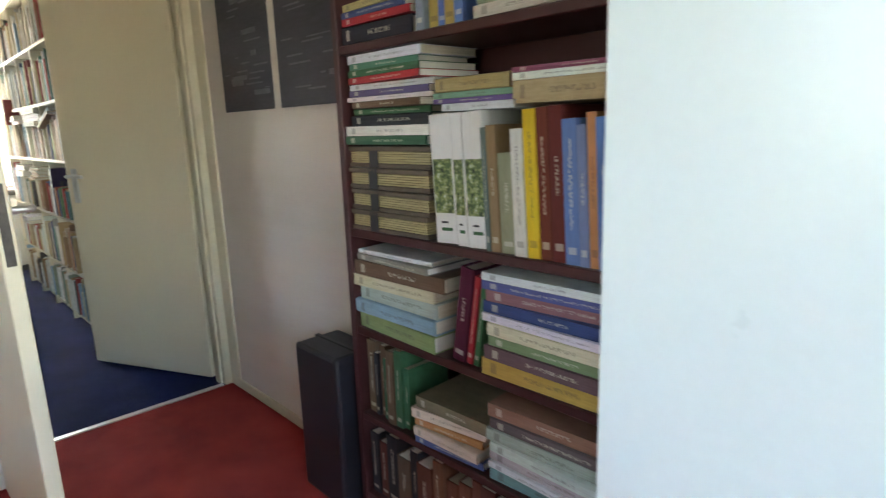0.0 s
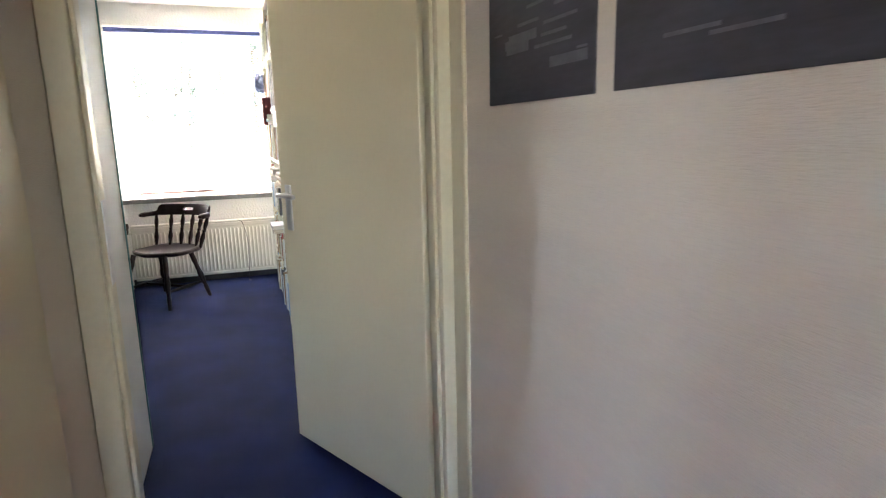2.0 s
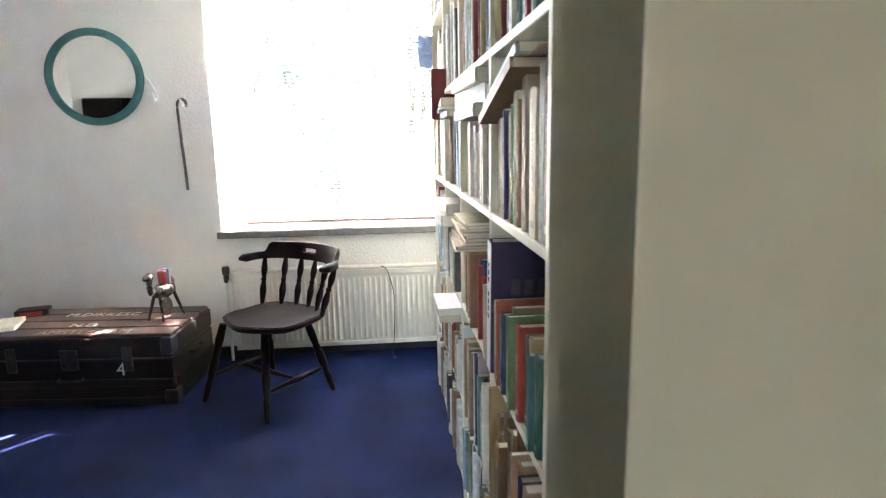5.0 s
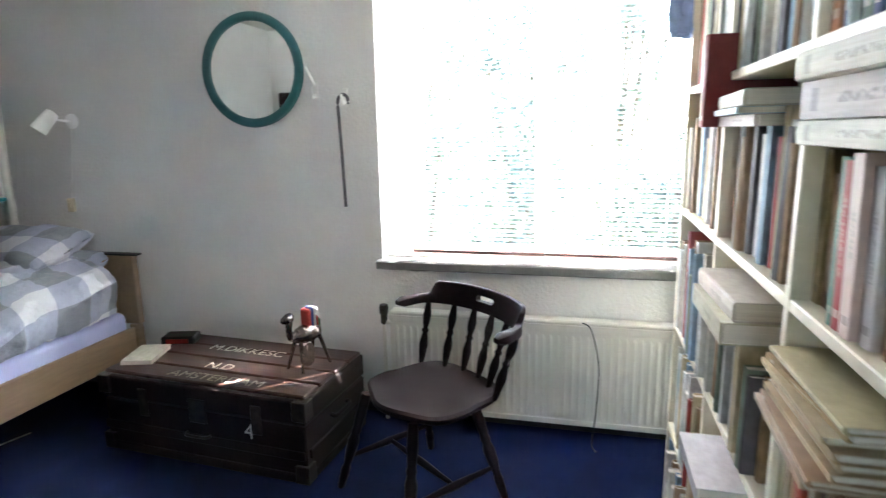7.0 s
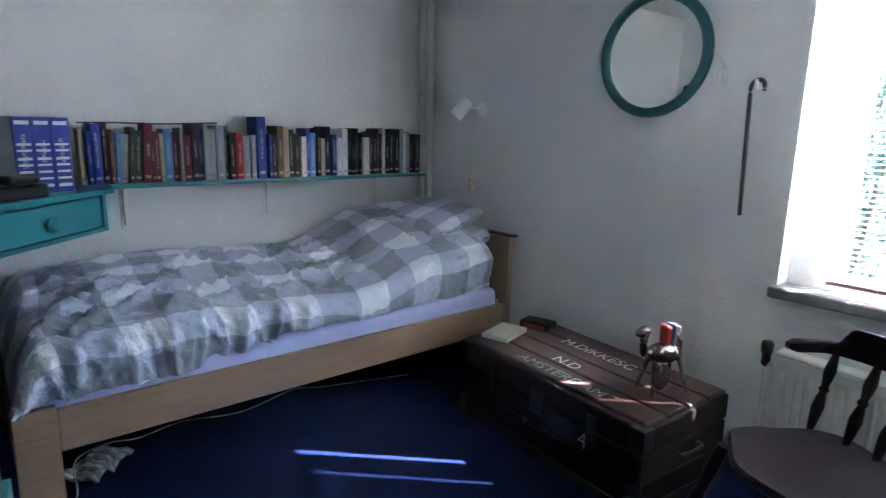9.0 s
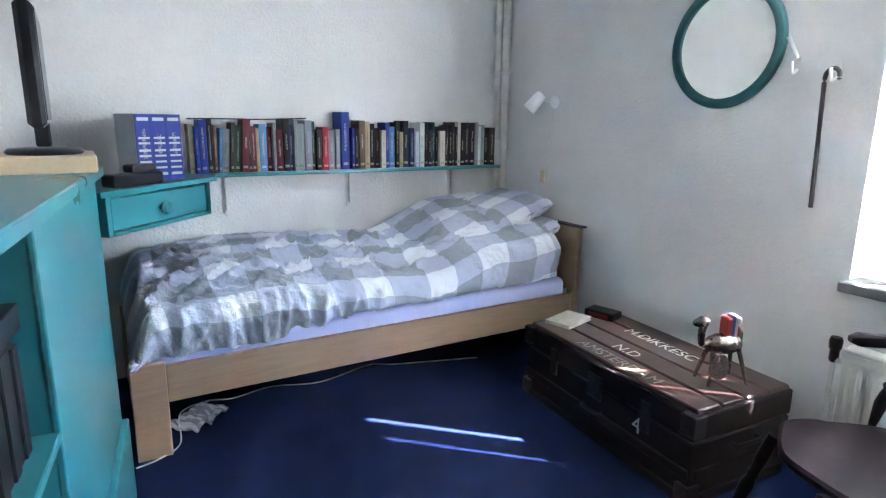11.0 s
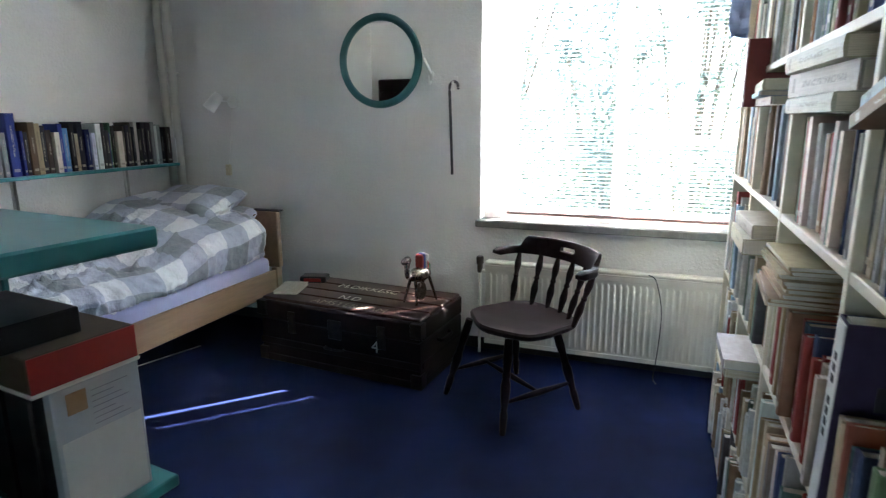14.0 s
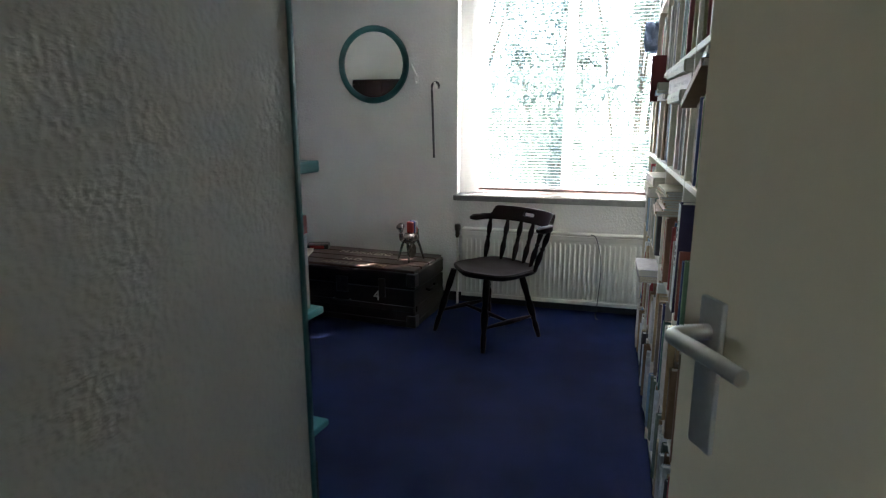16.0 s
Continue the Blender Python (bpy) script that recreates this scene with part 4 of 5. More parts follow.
bm = bmesh.new()
STEPS = 48
prev = None
for k in range(STEPS + 1):
    u = -1 + 2 * k / STEPS
    c, w, h, z0 = bow(u)
    c2, _, _, _ = bow(min(1, u + 0.01))
    c1, _, _, _ = bow(max(-1, u - 0.01))
    t = (c2 - c1).normalized()
    nrm = Vector((-t.y, t.x, 0))
    lean_back = 0.03 * (h - 0.040) / 0.052
    e = 0.0 if 0 < k < STEPS else 0.5
    ring = []
    for s, zz in ((-1, 0.15), (-0.75, 0.0), (0.75, 0.0), (1, 0.15), (1, 0.85), (0.7, 1.0), (-0.7, 1.0), (-1, 0.85)):
        back = lean_back * zz
        radial = Vector((c.x, c.y + 0.1, 0)).normalized()
        thin = 1 - 0.35 * zz * min(1, (h - 0.040) / 0.052)
        ring.append(bm.verts.new(c + nrm * (s * w * 0.5 * thin * (1 - e)) + radial * back + Vector((0, 0, z0 + (zz * h if not e else h * (0.25 + 0.5 * zz))))))
    if prev:
        for i in range(8):
            bm.faces.new((prev[i], prev[(i + 1) % 8], ring[(i + 1) % 8], ring[i]))
    else:
        bm.faces.new(ring[::-1])
    prev = ring
bm.faces.new(prev)
rail = part("bow_rail", bm, M_DARKWOOD, chair, smooth=True)
bm = bmesh.new()
box(bm, -0.052, 0.052, -0.46, -0.2, 0.733, 0.757, bevel=0.009, seg=2)
cutter_me = bpy.data.meshes.new("cut")
bm.to_mesh(cutter_me)
bm.free()
cutter = bpy.data.objects.new("cut", cutter_me)
scene.collection.objects.link(cutter)
cutter.parent = chair
mod = rail.modifiers.new("slot", "BOOLEAN")
mod.object, mod.operation, mod.solver = cutter, "DIFFERENCE", "EXACT"
dg = bpy.context.evaluated_depsgraph_get()
cut_mesh = bpy.data.meshes.new_from_object(rail.evaluated_get(dg))
rail.modifiers.clear()
rail.data = cut_mesh
bpy.data.objects.remove(cutter)
SPIN = [(0.010, 0.0), (0.013, 0.02), (0.017, 0.05), (0.020, 0.075), (0.016, 0.10), (0.011, 0.118), (0.017, 0.128), (0.011, 0.138), (0.017, 0.165), (0.019, 0.185), (0.014, 0.215), (0.010, 0.245)]
for xs in (-0.235, -0.14, -0.047, 0.047, 0.14, 0.235):
    u = math.asin(min(1, abs(xs) * 1.18 / 0.315)) / (math.pi * 0.5) * (1 if xs > 0 else -1)
    p, w, h, z0 = bow(u)
    top = p + Vector((0, 0, z0 + 0.012))
    foot = Vector((xs, -0.262 + 1.6 * xs * xs, 0.434))
    d = (top - foot).length / 0.245
    bm = bmesh.new()
    lathe(bm, [(r, hh * d) for r, hh in SPIN], between(foot, top), 10)
    part("spindle", bm, M_DARKWOOD, chair, smooth=True)

# ---- trunk and what lies on it ----
TR = pose(-6.31, 1.985, 0, 0, 0, -4.5)
trunk = thing("travel_trunk", TR, "old dark wooden travel trunk with slatted lid and painted lettering", "trunk")
TX, TY, TH = 0.275, 0.53, 0.375
bm = bmesh.new()
box(bm, -TX, TX, -TY, TY, 0.012, 0.26, bevel=0.006)
part("trunk_body", bm, M_TRUNK, trunk)
bm = bmesh.new()
box(bm, -TX - 0.003, TX + 0.003, -TY - 0.003, TY + 0.003, 0.266, TH, bevel=0.012, seg=2)
part("lid", bm, M_TRUNK, trunk)
for k in range(4):
    x = -TX + 0.01 + k * (2 * TX - 0.02) / 4
    boxes("lid_slat", M_TRUNKSLAT, (x + 0.006, x + (2 * TX - 0.02) / 4 - 0.006, -TY + 0.005, TY - 0.005, TH - 0.002, TH + 0.018), parent=trunk, bevel=0.005)
for z in (0.012, 0.115):
    boxes("body_batten", M_TRUNK, (TX, TX + 0.014, -TY, TY, z, z + 0.04), parent=trunk, bevel=0.004)
    boxes("body_batten", M_TRUNK, (-TX + 0.02, TX - 0.02, TY, TY + 0.012, z, z + 0.04), parent=trunk, bevel=0.004)
for sy in (-1, 1):
    for z0, z1 in ((0.012, 0.09), (0.29, TH)):
        boxes("corner_bracket", M_BRASSDARK, (TX - 0.05, TX + 0.0165, sy * TY - 0.05 if sy > 0 else -TY - 0.0145, sy * TY + 0.0145 if sy > 0 else -TY + 0.05, z0, z1), parent=trunk, bevel=0.003)
for y in (-0.3, 0.3):
    boxes("hasp", M_BRASSDARK, (TX, TX + 0.01, y - 0.025, y + 0.025, 0.2, 0.33), parent=trunk, bevel=0.003)
boxes("front_lock", M_BRASSDARK, (TX, TX + 0.012, -0.045, 0.045, 0.21, 0.32), parent=trunk, bevel=0.004)
bm = bmesh.new()
tube(bm, glide([(TX + 0.008, -0.06, 0.16), (TX + 0.03, -0.05, 0.158), (TX + 0.03, 0.05, 0.158), (TX + 0.008, 0.06, 0.16)]), 0.007)
part("front_grip", bm, M_BRASSDARK, trunk, smooth=True)
bm = bmesh.new()
tube(bm, glide([(-0.07, TY + 0.005, 0.225), (-0.06, TY + 0.03, 0.22), (0.06, TY + 0.03, 0.22), (0.07, TY + 0.005, 0.225)]), 0.009)
part("side_grip", bm, M_TRUNK, trunk, smooth=True)
ZT = TH + 0.0185
words("lettering", "M.DIKKESC", 0.085, pose(-0.085, -0.02, ZT, 0, 0, 90), M_CHALK, trunk)
words("lettering", "N.D", 0.085, pose(0.115, -0.02, ZT, 0, 0, 90), M_CHALK, trunk)
words("lettering", "AMSTERDAM", 0.085, pose(0.235, 0.05, ZT, 0, 0, 90), M_WORNSHADED, trunk)
words("lettering", "4", 0.10, pose(TX + 0.0045, 0.26, 0.175, 90, 0, 90), M_CHALK, trunk)

TOPZ = TH + 0.018
book(TR @ pose(0.01, -0.555, TOPZ + 0.022, 0, 90, 20), 0.02, 0.15, 0.215, (0.62, 0.60, 0.48), "things on the trunk", "lying on the trunk lid", 2)
clock = thing("alarm_clock", TR @ pose(-0.125, -0.435, TOPZ, 0, 0, 20), "small black digital alarm clock with a red display window", "clock")
bm = bmesh.new()
box(bm, -0.06, 0.045, -0.085, 0.085, 0.0, 0.042, bevel=0.01, seg=2)
part("clock_body", bm, M_BLACK, clock)
boxes("display", M_REDBOX, (0.046, 0.049, -0.055, 0.055, 0.01, 0.032), parent=clock)

# metal camel ornament: one plain shape
bm = bmesh.new()
for x, y in ((-0.035, -0.07), (0.035, -0.075), (-0.035, 0.075), (0.035, 0.08)):
    rod(bm, (x * 1.5, y * 1.35, 0), (x * 0.6, y * 0.9, 0.13), 0.007, 8, 0.011)
lathe(bm, [(0.004, -0.10), (0.028, -0.08), (0.04, -0.03), (0.042, 0.03), (0.032, 0.08), (0.004, 0.1)], pose(0, 0, 0.15, -90, 0, 0), 12)
tube(bm, glide([(0, -0.08, 0.16), (0, -0.115, 0.155), (0, -0.125, 0.2), (0, -0.115, 0.235)]), 0.017, 10)
lathe(bm, [(0.006, 0), (0.02, 0.015), (0.022, 0.04), (0.014, 0.075), (0.006, 0.085)], between((0, -0.09, 0.245), (0, -0.18, 0.235)), 10)
lathe(bm, [(0.05, -0.004), (0.052, 0.0), (0.05, 0.004)], pose(0.05, -0.05, 0.075, 0, 90, 0), 20)
tagged(part("camel_ornament", bm, M_SILVER, m=TR @ pose(-0.03, 0.375, TOPZ, 0, 0, 74) @ Matrix.Diagonal((1, 0.8, 1.06, 1)), smooth=True), "tarnished metal camel ornament standing on the trunk", "ornament")
saddle = thing("saddle_cloth", TR @ pose(-0.03, 0.375, TOPZ, 0, 0, 74) @ Matrix.Diagonal((1, 0.8, 1.04, 1)), "small red, white and green cloth bundle on the ornament", "cloth")
for y0, y1, z0, z1, mat in ((-0.012, 0.02, 0.185, 0.262, M_REDBOX), (0.021, 0.04, 0.18, 0.268, M_BLUERAIL), (0.041, 0.052, 0.18, 0.266, M_GREYCARD), (0.053, 0.072, 0.178, 0.225, M_REDBOX), (0.053, 0.072, 0.228, 0.262, M_WPLASTIC), (0.074, 0.088, 0.165, 0.21, M_CLOTHGREEN)):
    boxes("cloth_fold", mat, (-0.026, 0.026, y0, y1, z0, z1), parent=saddle, bevel=0.007)

# ---- bed ----
bed = thing("single_bed", pose(0, 0, 0), "beech veneer single bed frame standing along the wall", "bed")
boxes("side_rail", M_BEDWOOD, (-6.60, -4.385, 1.145, 1.17, 0.24, 0.405), parent=bed, bevel=0.003)
boxes("side_rail", M_BEDWOOD, (-6.60, -4.385, 0.245, 0.27, 0.24, 0.405), parent=bed, bevel=0.003)
boxes("foot_post", M_BEDWOOD, (-4.385, -4.25, 1.14, 1.176, 0, 0.42), parent=bed, bevel=0.004)
boxes("foot_post", M_BEDWOOD, (-4.385, -4.25, 0.24, 0.275, 0, 0.42), parent=bed, bevel=0.004)
boxes("foot_board", M_BEDWOOD, (-4.28, -4.25, 0.275, 1.14, 0.2, 0.42), parent=bed, bevel=0.004)
boxes("head_post", M_BEDWOOD, (-6.66, -6.60, 1.13, 1.176, 0, 0.42), parent=bed, bevel=0.004)
boxes("head_post", M_BEDWOOD, (-6.66, -6.60, 0.44, 0.48, 0, 0.42), parent=bed, bevel=0.004)
boxes("head_board", M_BEDWOOD, (-6.645, -6.605, 0.44, 1.2, 0.42, 0.808), parent=bed, bevel=0.006, m=pose(0, 0, 0))
boxes("head_cap", M_SKIRT, (-6.65, -6.60, 0.44, 1.225, 0.808, 0.818), parent=bed, bevel=0.003, label="dark top edge")
boxes("slat_base", M_BEDWOOD, (-6.6, -4.3, 0.27, 1.145, 0.29, 0.315), parent=bed)
bm = bmesh.new()
box(bm, -6.58, -4.30, 0.27, 1.15, 0.318, 0.50, bevel=0.04, seg=4)
tagged(part("mattress", bm, M_SHEET, smooth=True), "mattress in a lavender fitted sheet on the bed", "mattress")


def bed_top(u, v):
    """Height of the bedding over the bed, u from foot (0) to head (1), v from the wall (0) to the room (1)."""
    rise = max(0.0, min(1.0, (u - 0.60) / 0.26))
    rise = rise * rise * (3 - 2 * rise)
    return 0.70 + 0.05 * (1 - v) - 0.05 * v ** 3 - 0.03 * max(0.0, 0.25 - u) * 4 + 0.02 * math.sin(u * 7) + 0.17 * rise * (1 - 0.3 * v)


bm = bmesh.new()
uv = bm.loops.layers.uv.new("UVMap")
NU, NV = 190, 110
grid, coords = [], {}
for i in range(NU + 1):
    u = i / NU
    col = []
    for j in range(NV + 1):
        s = -0.10 + 1.32 * j / NV  # metres across, wall side to hanging edge
        x = -4.27 - 2.20 * u
        w = 0.86
        hang = 0.0
        wob = noise.noise(Vector((x * 4.0, s * 1.2, 0.3)))
        if s < w:
            y, z = 0.30 + max(0, s) * 0.94, bed_top(u, max(0, s) / w)
            if s < 0:
                z += s * 0.4
                y += s * 0.1
        else:
            d = s - w
            zt = bed_top(u, 1)
            r = 0.10
            if d < r * 1.57:
                a = d / r
                y, z = 0.30 + w * 0.94 + r * math.sin(a), zt - r * (1 - math.cos(a))
            else:
                y, z = 0.30 + w * 0.94 + r + 0.004 - 0.3 * (d - r * 1.57), zt - r - (d - r * 1.57)
            lift = max(0.0, min(1.0, (u - 0.22) / 0.25))
            hem = 0.44 + 0.075 * lift * lift * (3 - 2 * lift) + 0.025 * wob
            if z < hem:
                z = hem + (z - hem) * 0.1
            y += 0.028 * wob * min(1, d / 0.1)
        p = Vector((x * 1.0, y, 0))
        def ridge(a, b, c):
            return (1 - min(1, abs(noise.noise(Vector((a, b, c)))) * 2.6)) ** 2

        warp = 0.35 * noise.noise(Vector((x * 2.1, s * 2.1, 7.0)))
        p1, q1 = x + 0.55 * s, s - 0.45 * x
        p2, q2 = x - 0.8 * s, s + 0.6 * x
        crumple = 0.030 * noise.fractal(Vector((x * 3.4, s * 4.6, 1.7)), 1.0, 2.0, 3) + 0.032 * ridge(p1 * 2.4 + warp, q1 * 8.5 - warp * 2, 4.2) + 0.026 * ridge(p2 * 3.2 - warp, q2 * 10.5 + warp * 2, 8.2) + 0.013 * ridge(p1 * 6.0 + warp, q1 * 20, 2.2) + 0.008 * ridge(p2 * 8.0, q2 * 26 + warp, 6.2) - 0.022
        crumple *= 0.25 + 0.75 * max(0.0, min(1.0, s / 0.22))
        fade = 1 - 0.6 * max(0, min(1, (u - 0.65) / 0.15))
        side = max(0, min(1, (s - 0.75) / 0.15))
        if s < w:
            z += crumple * fade * (1 - 0.5 * side)
        y += (0.042 * ridge(x * 7.0 + warp * 2, s * 1.2, 5.5) + 0.022 * ridge(x * 16 + s * 3, s * 2.2, 6.5) - 0.02) * side * fade
        if s >= w:
            y += crumple * 0.35
        if u < 0.05:
            k = (0.05 - u) / 0.05
            z = max(min(z, 0.44), z - 0.2 * k * k)
            x += 0.01
        v = bm.verts.new((x, y, z))
        coords[v] = (u * 2.16 + wob * 0.063 + warp * 0.126, s + 0.054 * wob - warp * 0.09)
        col.append(v)
    grid.append(col)
for a, b in zip(grid, grid[1:]):
    for j in range(NV):
        f = bm.faces.new((a[j], a[j + 1], b[j + 1], b[j]))
        for lp in f.loops:
            lp[uv].uv = coords[lp.vert]
duvet = part("duvet", bm, M_PLAID, smooth=True)
duvet.data.set_sharp_from_angle(angle=radians(170))
sol = duvet.modifiers.new("thickness", "SOLIDIFY")
sol.thickness, sol.offset = 0.012, -1
tagged(duvet, "rumpled duvet in grey and white checked cotton on the bed", "duvet")

bm = bmesh.new()
uv = bm.loops.layers.uv.new("UVMap")
PN = 28
sides = []
for side in (1, -1):
    g = []
    for i in range(PN + 1):
        row = []
        for j in range(PN + 1):
            a, b = i / PN * 2 - 1, j / PN * 2 - 1
            t = (max(0, 1 - a ** 4) * max(0, 1 - b ** 4)) ** 0.5
            crease = 0.012 * noise.fractal(Vector((a * 2.5, b * 2.5, side)), 1.0, 2.0, 3)
            v = bm.verts.new((a * 0.21 * (1 - 0.06 * b * b), b * 0.33 * (1 - 0.05 * a * a), side * 0.075 * t + crease))
            coords[v] = (a * 0.21, b * 0.33)
            row.append(v)
        g.append(row)
    for r0, r1 in zip(g, g[1:]):
        for j in range(PN):
            f = bm.faces.new((r0[j], r0[j + 1], r1[j + 1], r1[j]))
            for lp in f.loops:
                lp[uv].uv = coords[lp.vert]
bmesh.ops.remove_doubles(bm, verts=bm.verts, dist=0.002)
pil = part("pillow", bm, M_PLAID, m=pose(-6.42, 0.66, 0.87, 0, 16, 0), smooth=True)
pil.data.set_sharp_from_angle(angle=radians(170))
tagged(pil, "plump pillow in a grey and white checked case", "pillow", "pillows on the bed")
low = new("pillow", pil.data)
low.matrix_world = pose(-6.43, 0.74, 0.735, 4, 12, 5)
tagged(low, "lower pillow in a grey and white checked case", "pillow", "pillows on the bed")

# ---- bed shelf with drawer ----
shelf = thing("wall_shelf", pose(0, 0, 0), "long turquoise painted wall shelf on white brackets", "shelf")
boxes("shelf_board", M_TEAL, (-6.60, -4.738, YB, 0.42, 1.10, 1.12), parent=shelf, bevel=0.003)
for x in (-4.83, -5.57, -6.31):
    bk = boxes("bracket", M_WPLASTIC, (x - 0.016, x + 0.016, YB, YB + 0.008, 0.875, 1.098), (x - 0.016, x + 0.016, YB + 0.008, YB + 0.17, 1.092, 1.099), parent=shelf, bevel=0.001, label="white steel bracket")
    bm = bmesh.new()
    box(bm, x - 0.002, x + 0.002, YB + 0.008, YB + 0.03, 0.9, 1.092)
    part("bracket_web", bm, M_WPLASTIC, bk)
DM = pose(-4.695, 0.60, 0, 0, 0, 46.0)
drw = thing("drawer_unit", DM, "turquoise painted drawer with a round knob hung across the corner", "drawer unit")
DL, DD = 0.66, 0.30
boxes("case", M_TEAL, (0.0, 0.024, -DD, 0.0, 0.938, 1.097), (DL - 0.024, DL, -DD, 0.0, 0.938, 1.097), (0.024, DL - 0.024, -DD, 0.0, 0.938, 0.955), (0.024, DL - 0.024, -DD, -DD + 0.018, 0.955, 1.097), parent=drw, bevel=0.002)
dfront = boxes("drawer_front", M_TEAL, (0.028, DL - 0.028, -0.03, -0.006, 0.959, 1.088), parent=drw, bevel=0.004)
bm = bmesh.new()
lathe(bm, [(0.011, 0), (0.011, 0.012), (0.026, 0.02), (0.031, 0.032), (0.022, 0.044), (0.002, 0.047)], pose(0.35, -0.006, 1.018, -90, 0, 0), 20)
part("knob", bm, M_TEAL, dfront, smooth=True)
bm = bmesh.new()
inv = DM.inverted()
outline = [inv @ Vector((x, y, 0)) for x, y in ((-4.735, YB + 0.002), (-3.93, YB + 0.002), (-3.93, 0.84), (-4.222, 1.10), (-4.735, 0.568))]
lo, hi = [[bm.verts.new((p.x, p.y, z)) for p in outline] for z in (1.098, 1.12)]
for k in range(5):
    bm.faces.new((lo[k], lo[(k + 1) % 5], hi[(k + 1) % 5], hi[k]))
bm.faces.new(lo[::-1])
bm.faces.new(hi)
part("corner_top", bm, M_TEAL, drw)
for k in range(3):
    vol = book(pose(-4.385, 0.690, 1.1205, 0, 0, 196) @ pose(0.0675 * k, 0, 0), 0.066, 0.27, 0.30, (0.03, 0.045, 0.27), "reference volumes on the shelf", "with pale title bands on the corner shelf", 2)
    for zz, hh in ((0.9, 0.05), (0.63, 0.03), (0.55, 0.03), (0.44, 0.035), (0.36, 0.03), (0.27, 0.03), (0.18, 0.03), (0.08, 0.035)):
        boxes("title_band", M_GREYCARD, (0.12, 0.88, -0.006, -0.002, zz, zz + hh), parent=vol)
    if k == 0:
        boxes("side_board", M_GREYCARD, (-0.03, -0.004, 0.03, 0.97, 0.005, 0.995), parent=vol, label="grey card side")
G1, W1 = "books on the wall shelf", "on the turquoise wall shelf"
row_of_books(-5.46, -4.615, 0.40, 1.12, 0.225, 0.29, VIVID, G1, W1, flip=True, depth=(0.11, 0.15), thick=(0.014, 0.042), lean=0.12)
book(pose(-5.466, 0.40, 1.1205, 0, 0, 180), 0.05, 0.15, 0.33, (0.03, 0.05, 0.26), G1, W1, 1)
row_of_books(-6.56, -5.52, 0.40, 1.12, 0.215, 0.285, VIVID, G1, W1, flip=True, depth=(0.11, 0.15), thick=(0.014, 0.042), lean=0.12)
bm = bmesh.new()
box(bm, -6.6, -6.563, 0.30, 0.40, 1.12, 1.125)
box(bm, -6.6, -6.595, 0.30, 0.40, 1.125, 1.29)
tagged(part("bookend", bm, M_WPLASTIC), "white metal bookend at the wall shelf's end", "bookend")
bm = bmesh.new()
tube(bm, glide([(-4.64, 0.38, 1.402), (-4.80, 0.36, 1.404), (-4.97, 0.375, 1.402), (-5.12, 0.35, 1.406), (-5.27, 0.36, 1.412)], 6), 0.004, 6)
tagged(part("extension_cable", bm, M_BLACK, smooth=True), "thin black cord lying along the book tops", "cable")
tel = thing("answering_machine", DM @ pose(0.44, -0.055, 1.121, 0, 0, -6), "black telephone base unit on the corner drawer unit", "telephone")
bm = bmesh.new()
box(bm, -0.13, 0.13, -0.04, 0.04, 0, 0.055, bevel=0.012, seg=2)
part("base_unit", bm, M_BLACK, tel)
bm = bmesh.new()
box(bm, -0.1, 0.03, -0.03, 0.035, 0.055, 0.09, bevel=0.012, seg=2)
part("cradle", bm, M_BLACK, tel)

# ---- turquoise cabinet with its load ----
CM = pose(-3.76, 2.82, 0, 0, 0, -6.5)
cab = thing("turquoise_cabinet", CM, "long turquoise painted cabinet with open front shelves", "cabinet")
CX0, CX1, CY0, CYB = -0.30, 0.30, -1.48, -0.45
boxes("cabinet_top", M_TEAL, (CX0 - 0.012, CX1, CY0, 0.0, 1.208, 1.242), parent=cab, bevel=0.004)
boxes("cabinet_body", M_TEAL, (CX0 + 0.014, CX1, CY0 + 0.02, CYB, 0.0, 1.207), parent=cab, bevel=0.003)
boxes("corner_post", M_TEAL, (CX0, CX0 + 0.013, CYB - 0.06, CYB + 0.002, 0.0, 1.207), parent=cab, bevel=0.003)
boxes("plinth", M_TEAL, (CX0 - 0.008, CX0 + 0.013, CY0 + 0.02, CYB - 0.065, 0.0, 0.32), parent=cab, bevel=0.002)
for z in (0.02, 0.40, 0.778):
    boxes("shelf", M_TEAL, (CX0, CX1 - 0.021, CYB + 0.003, 0.0, z, z + 0.022), parent=cab, bevel=0.003)
boxes("side_panel", M_TEAL, (CX1 - 0.02, CX1, CYB + 0.003, -0.02, 0.0, 1.207), parent=cab, bevel=0.003)


def carton(name, m, w, d, h, mat, label, face=None):
    """A card box or slip case: w along x, d along y, h up; face: a printed panel on its front."""
    t = thing(name, m, label, "box", "boxes on the cabinet shelf")
    bm = bmesh.new()
    box(bm, 0, w, 0, d, 0, h, bevel=0.002)
    part("carton", bm, mat, t)
    if face:
        boxes("front_panel", face, (0.006, w - 0.006, d, d + 0.0012, 0.006, h * 0.62), parent=t)
        boxes("picture", M_BROWNPAPER, (w - 0.05, w - 0.02, d, d + 0.0012, h * 0.8, h * 0.95), parent=t)
        for k in range(7):
            boxes("print_line", M_STRIPE, (0.022 + 0.012 * (k % 3), w - 0.058, d, d + 0.0006, h * (0.66 + 0.042 * k), h * (0.66 + 0.042 * k) + 0.0011), parent=t)
    return t


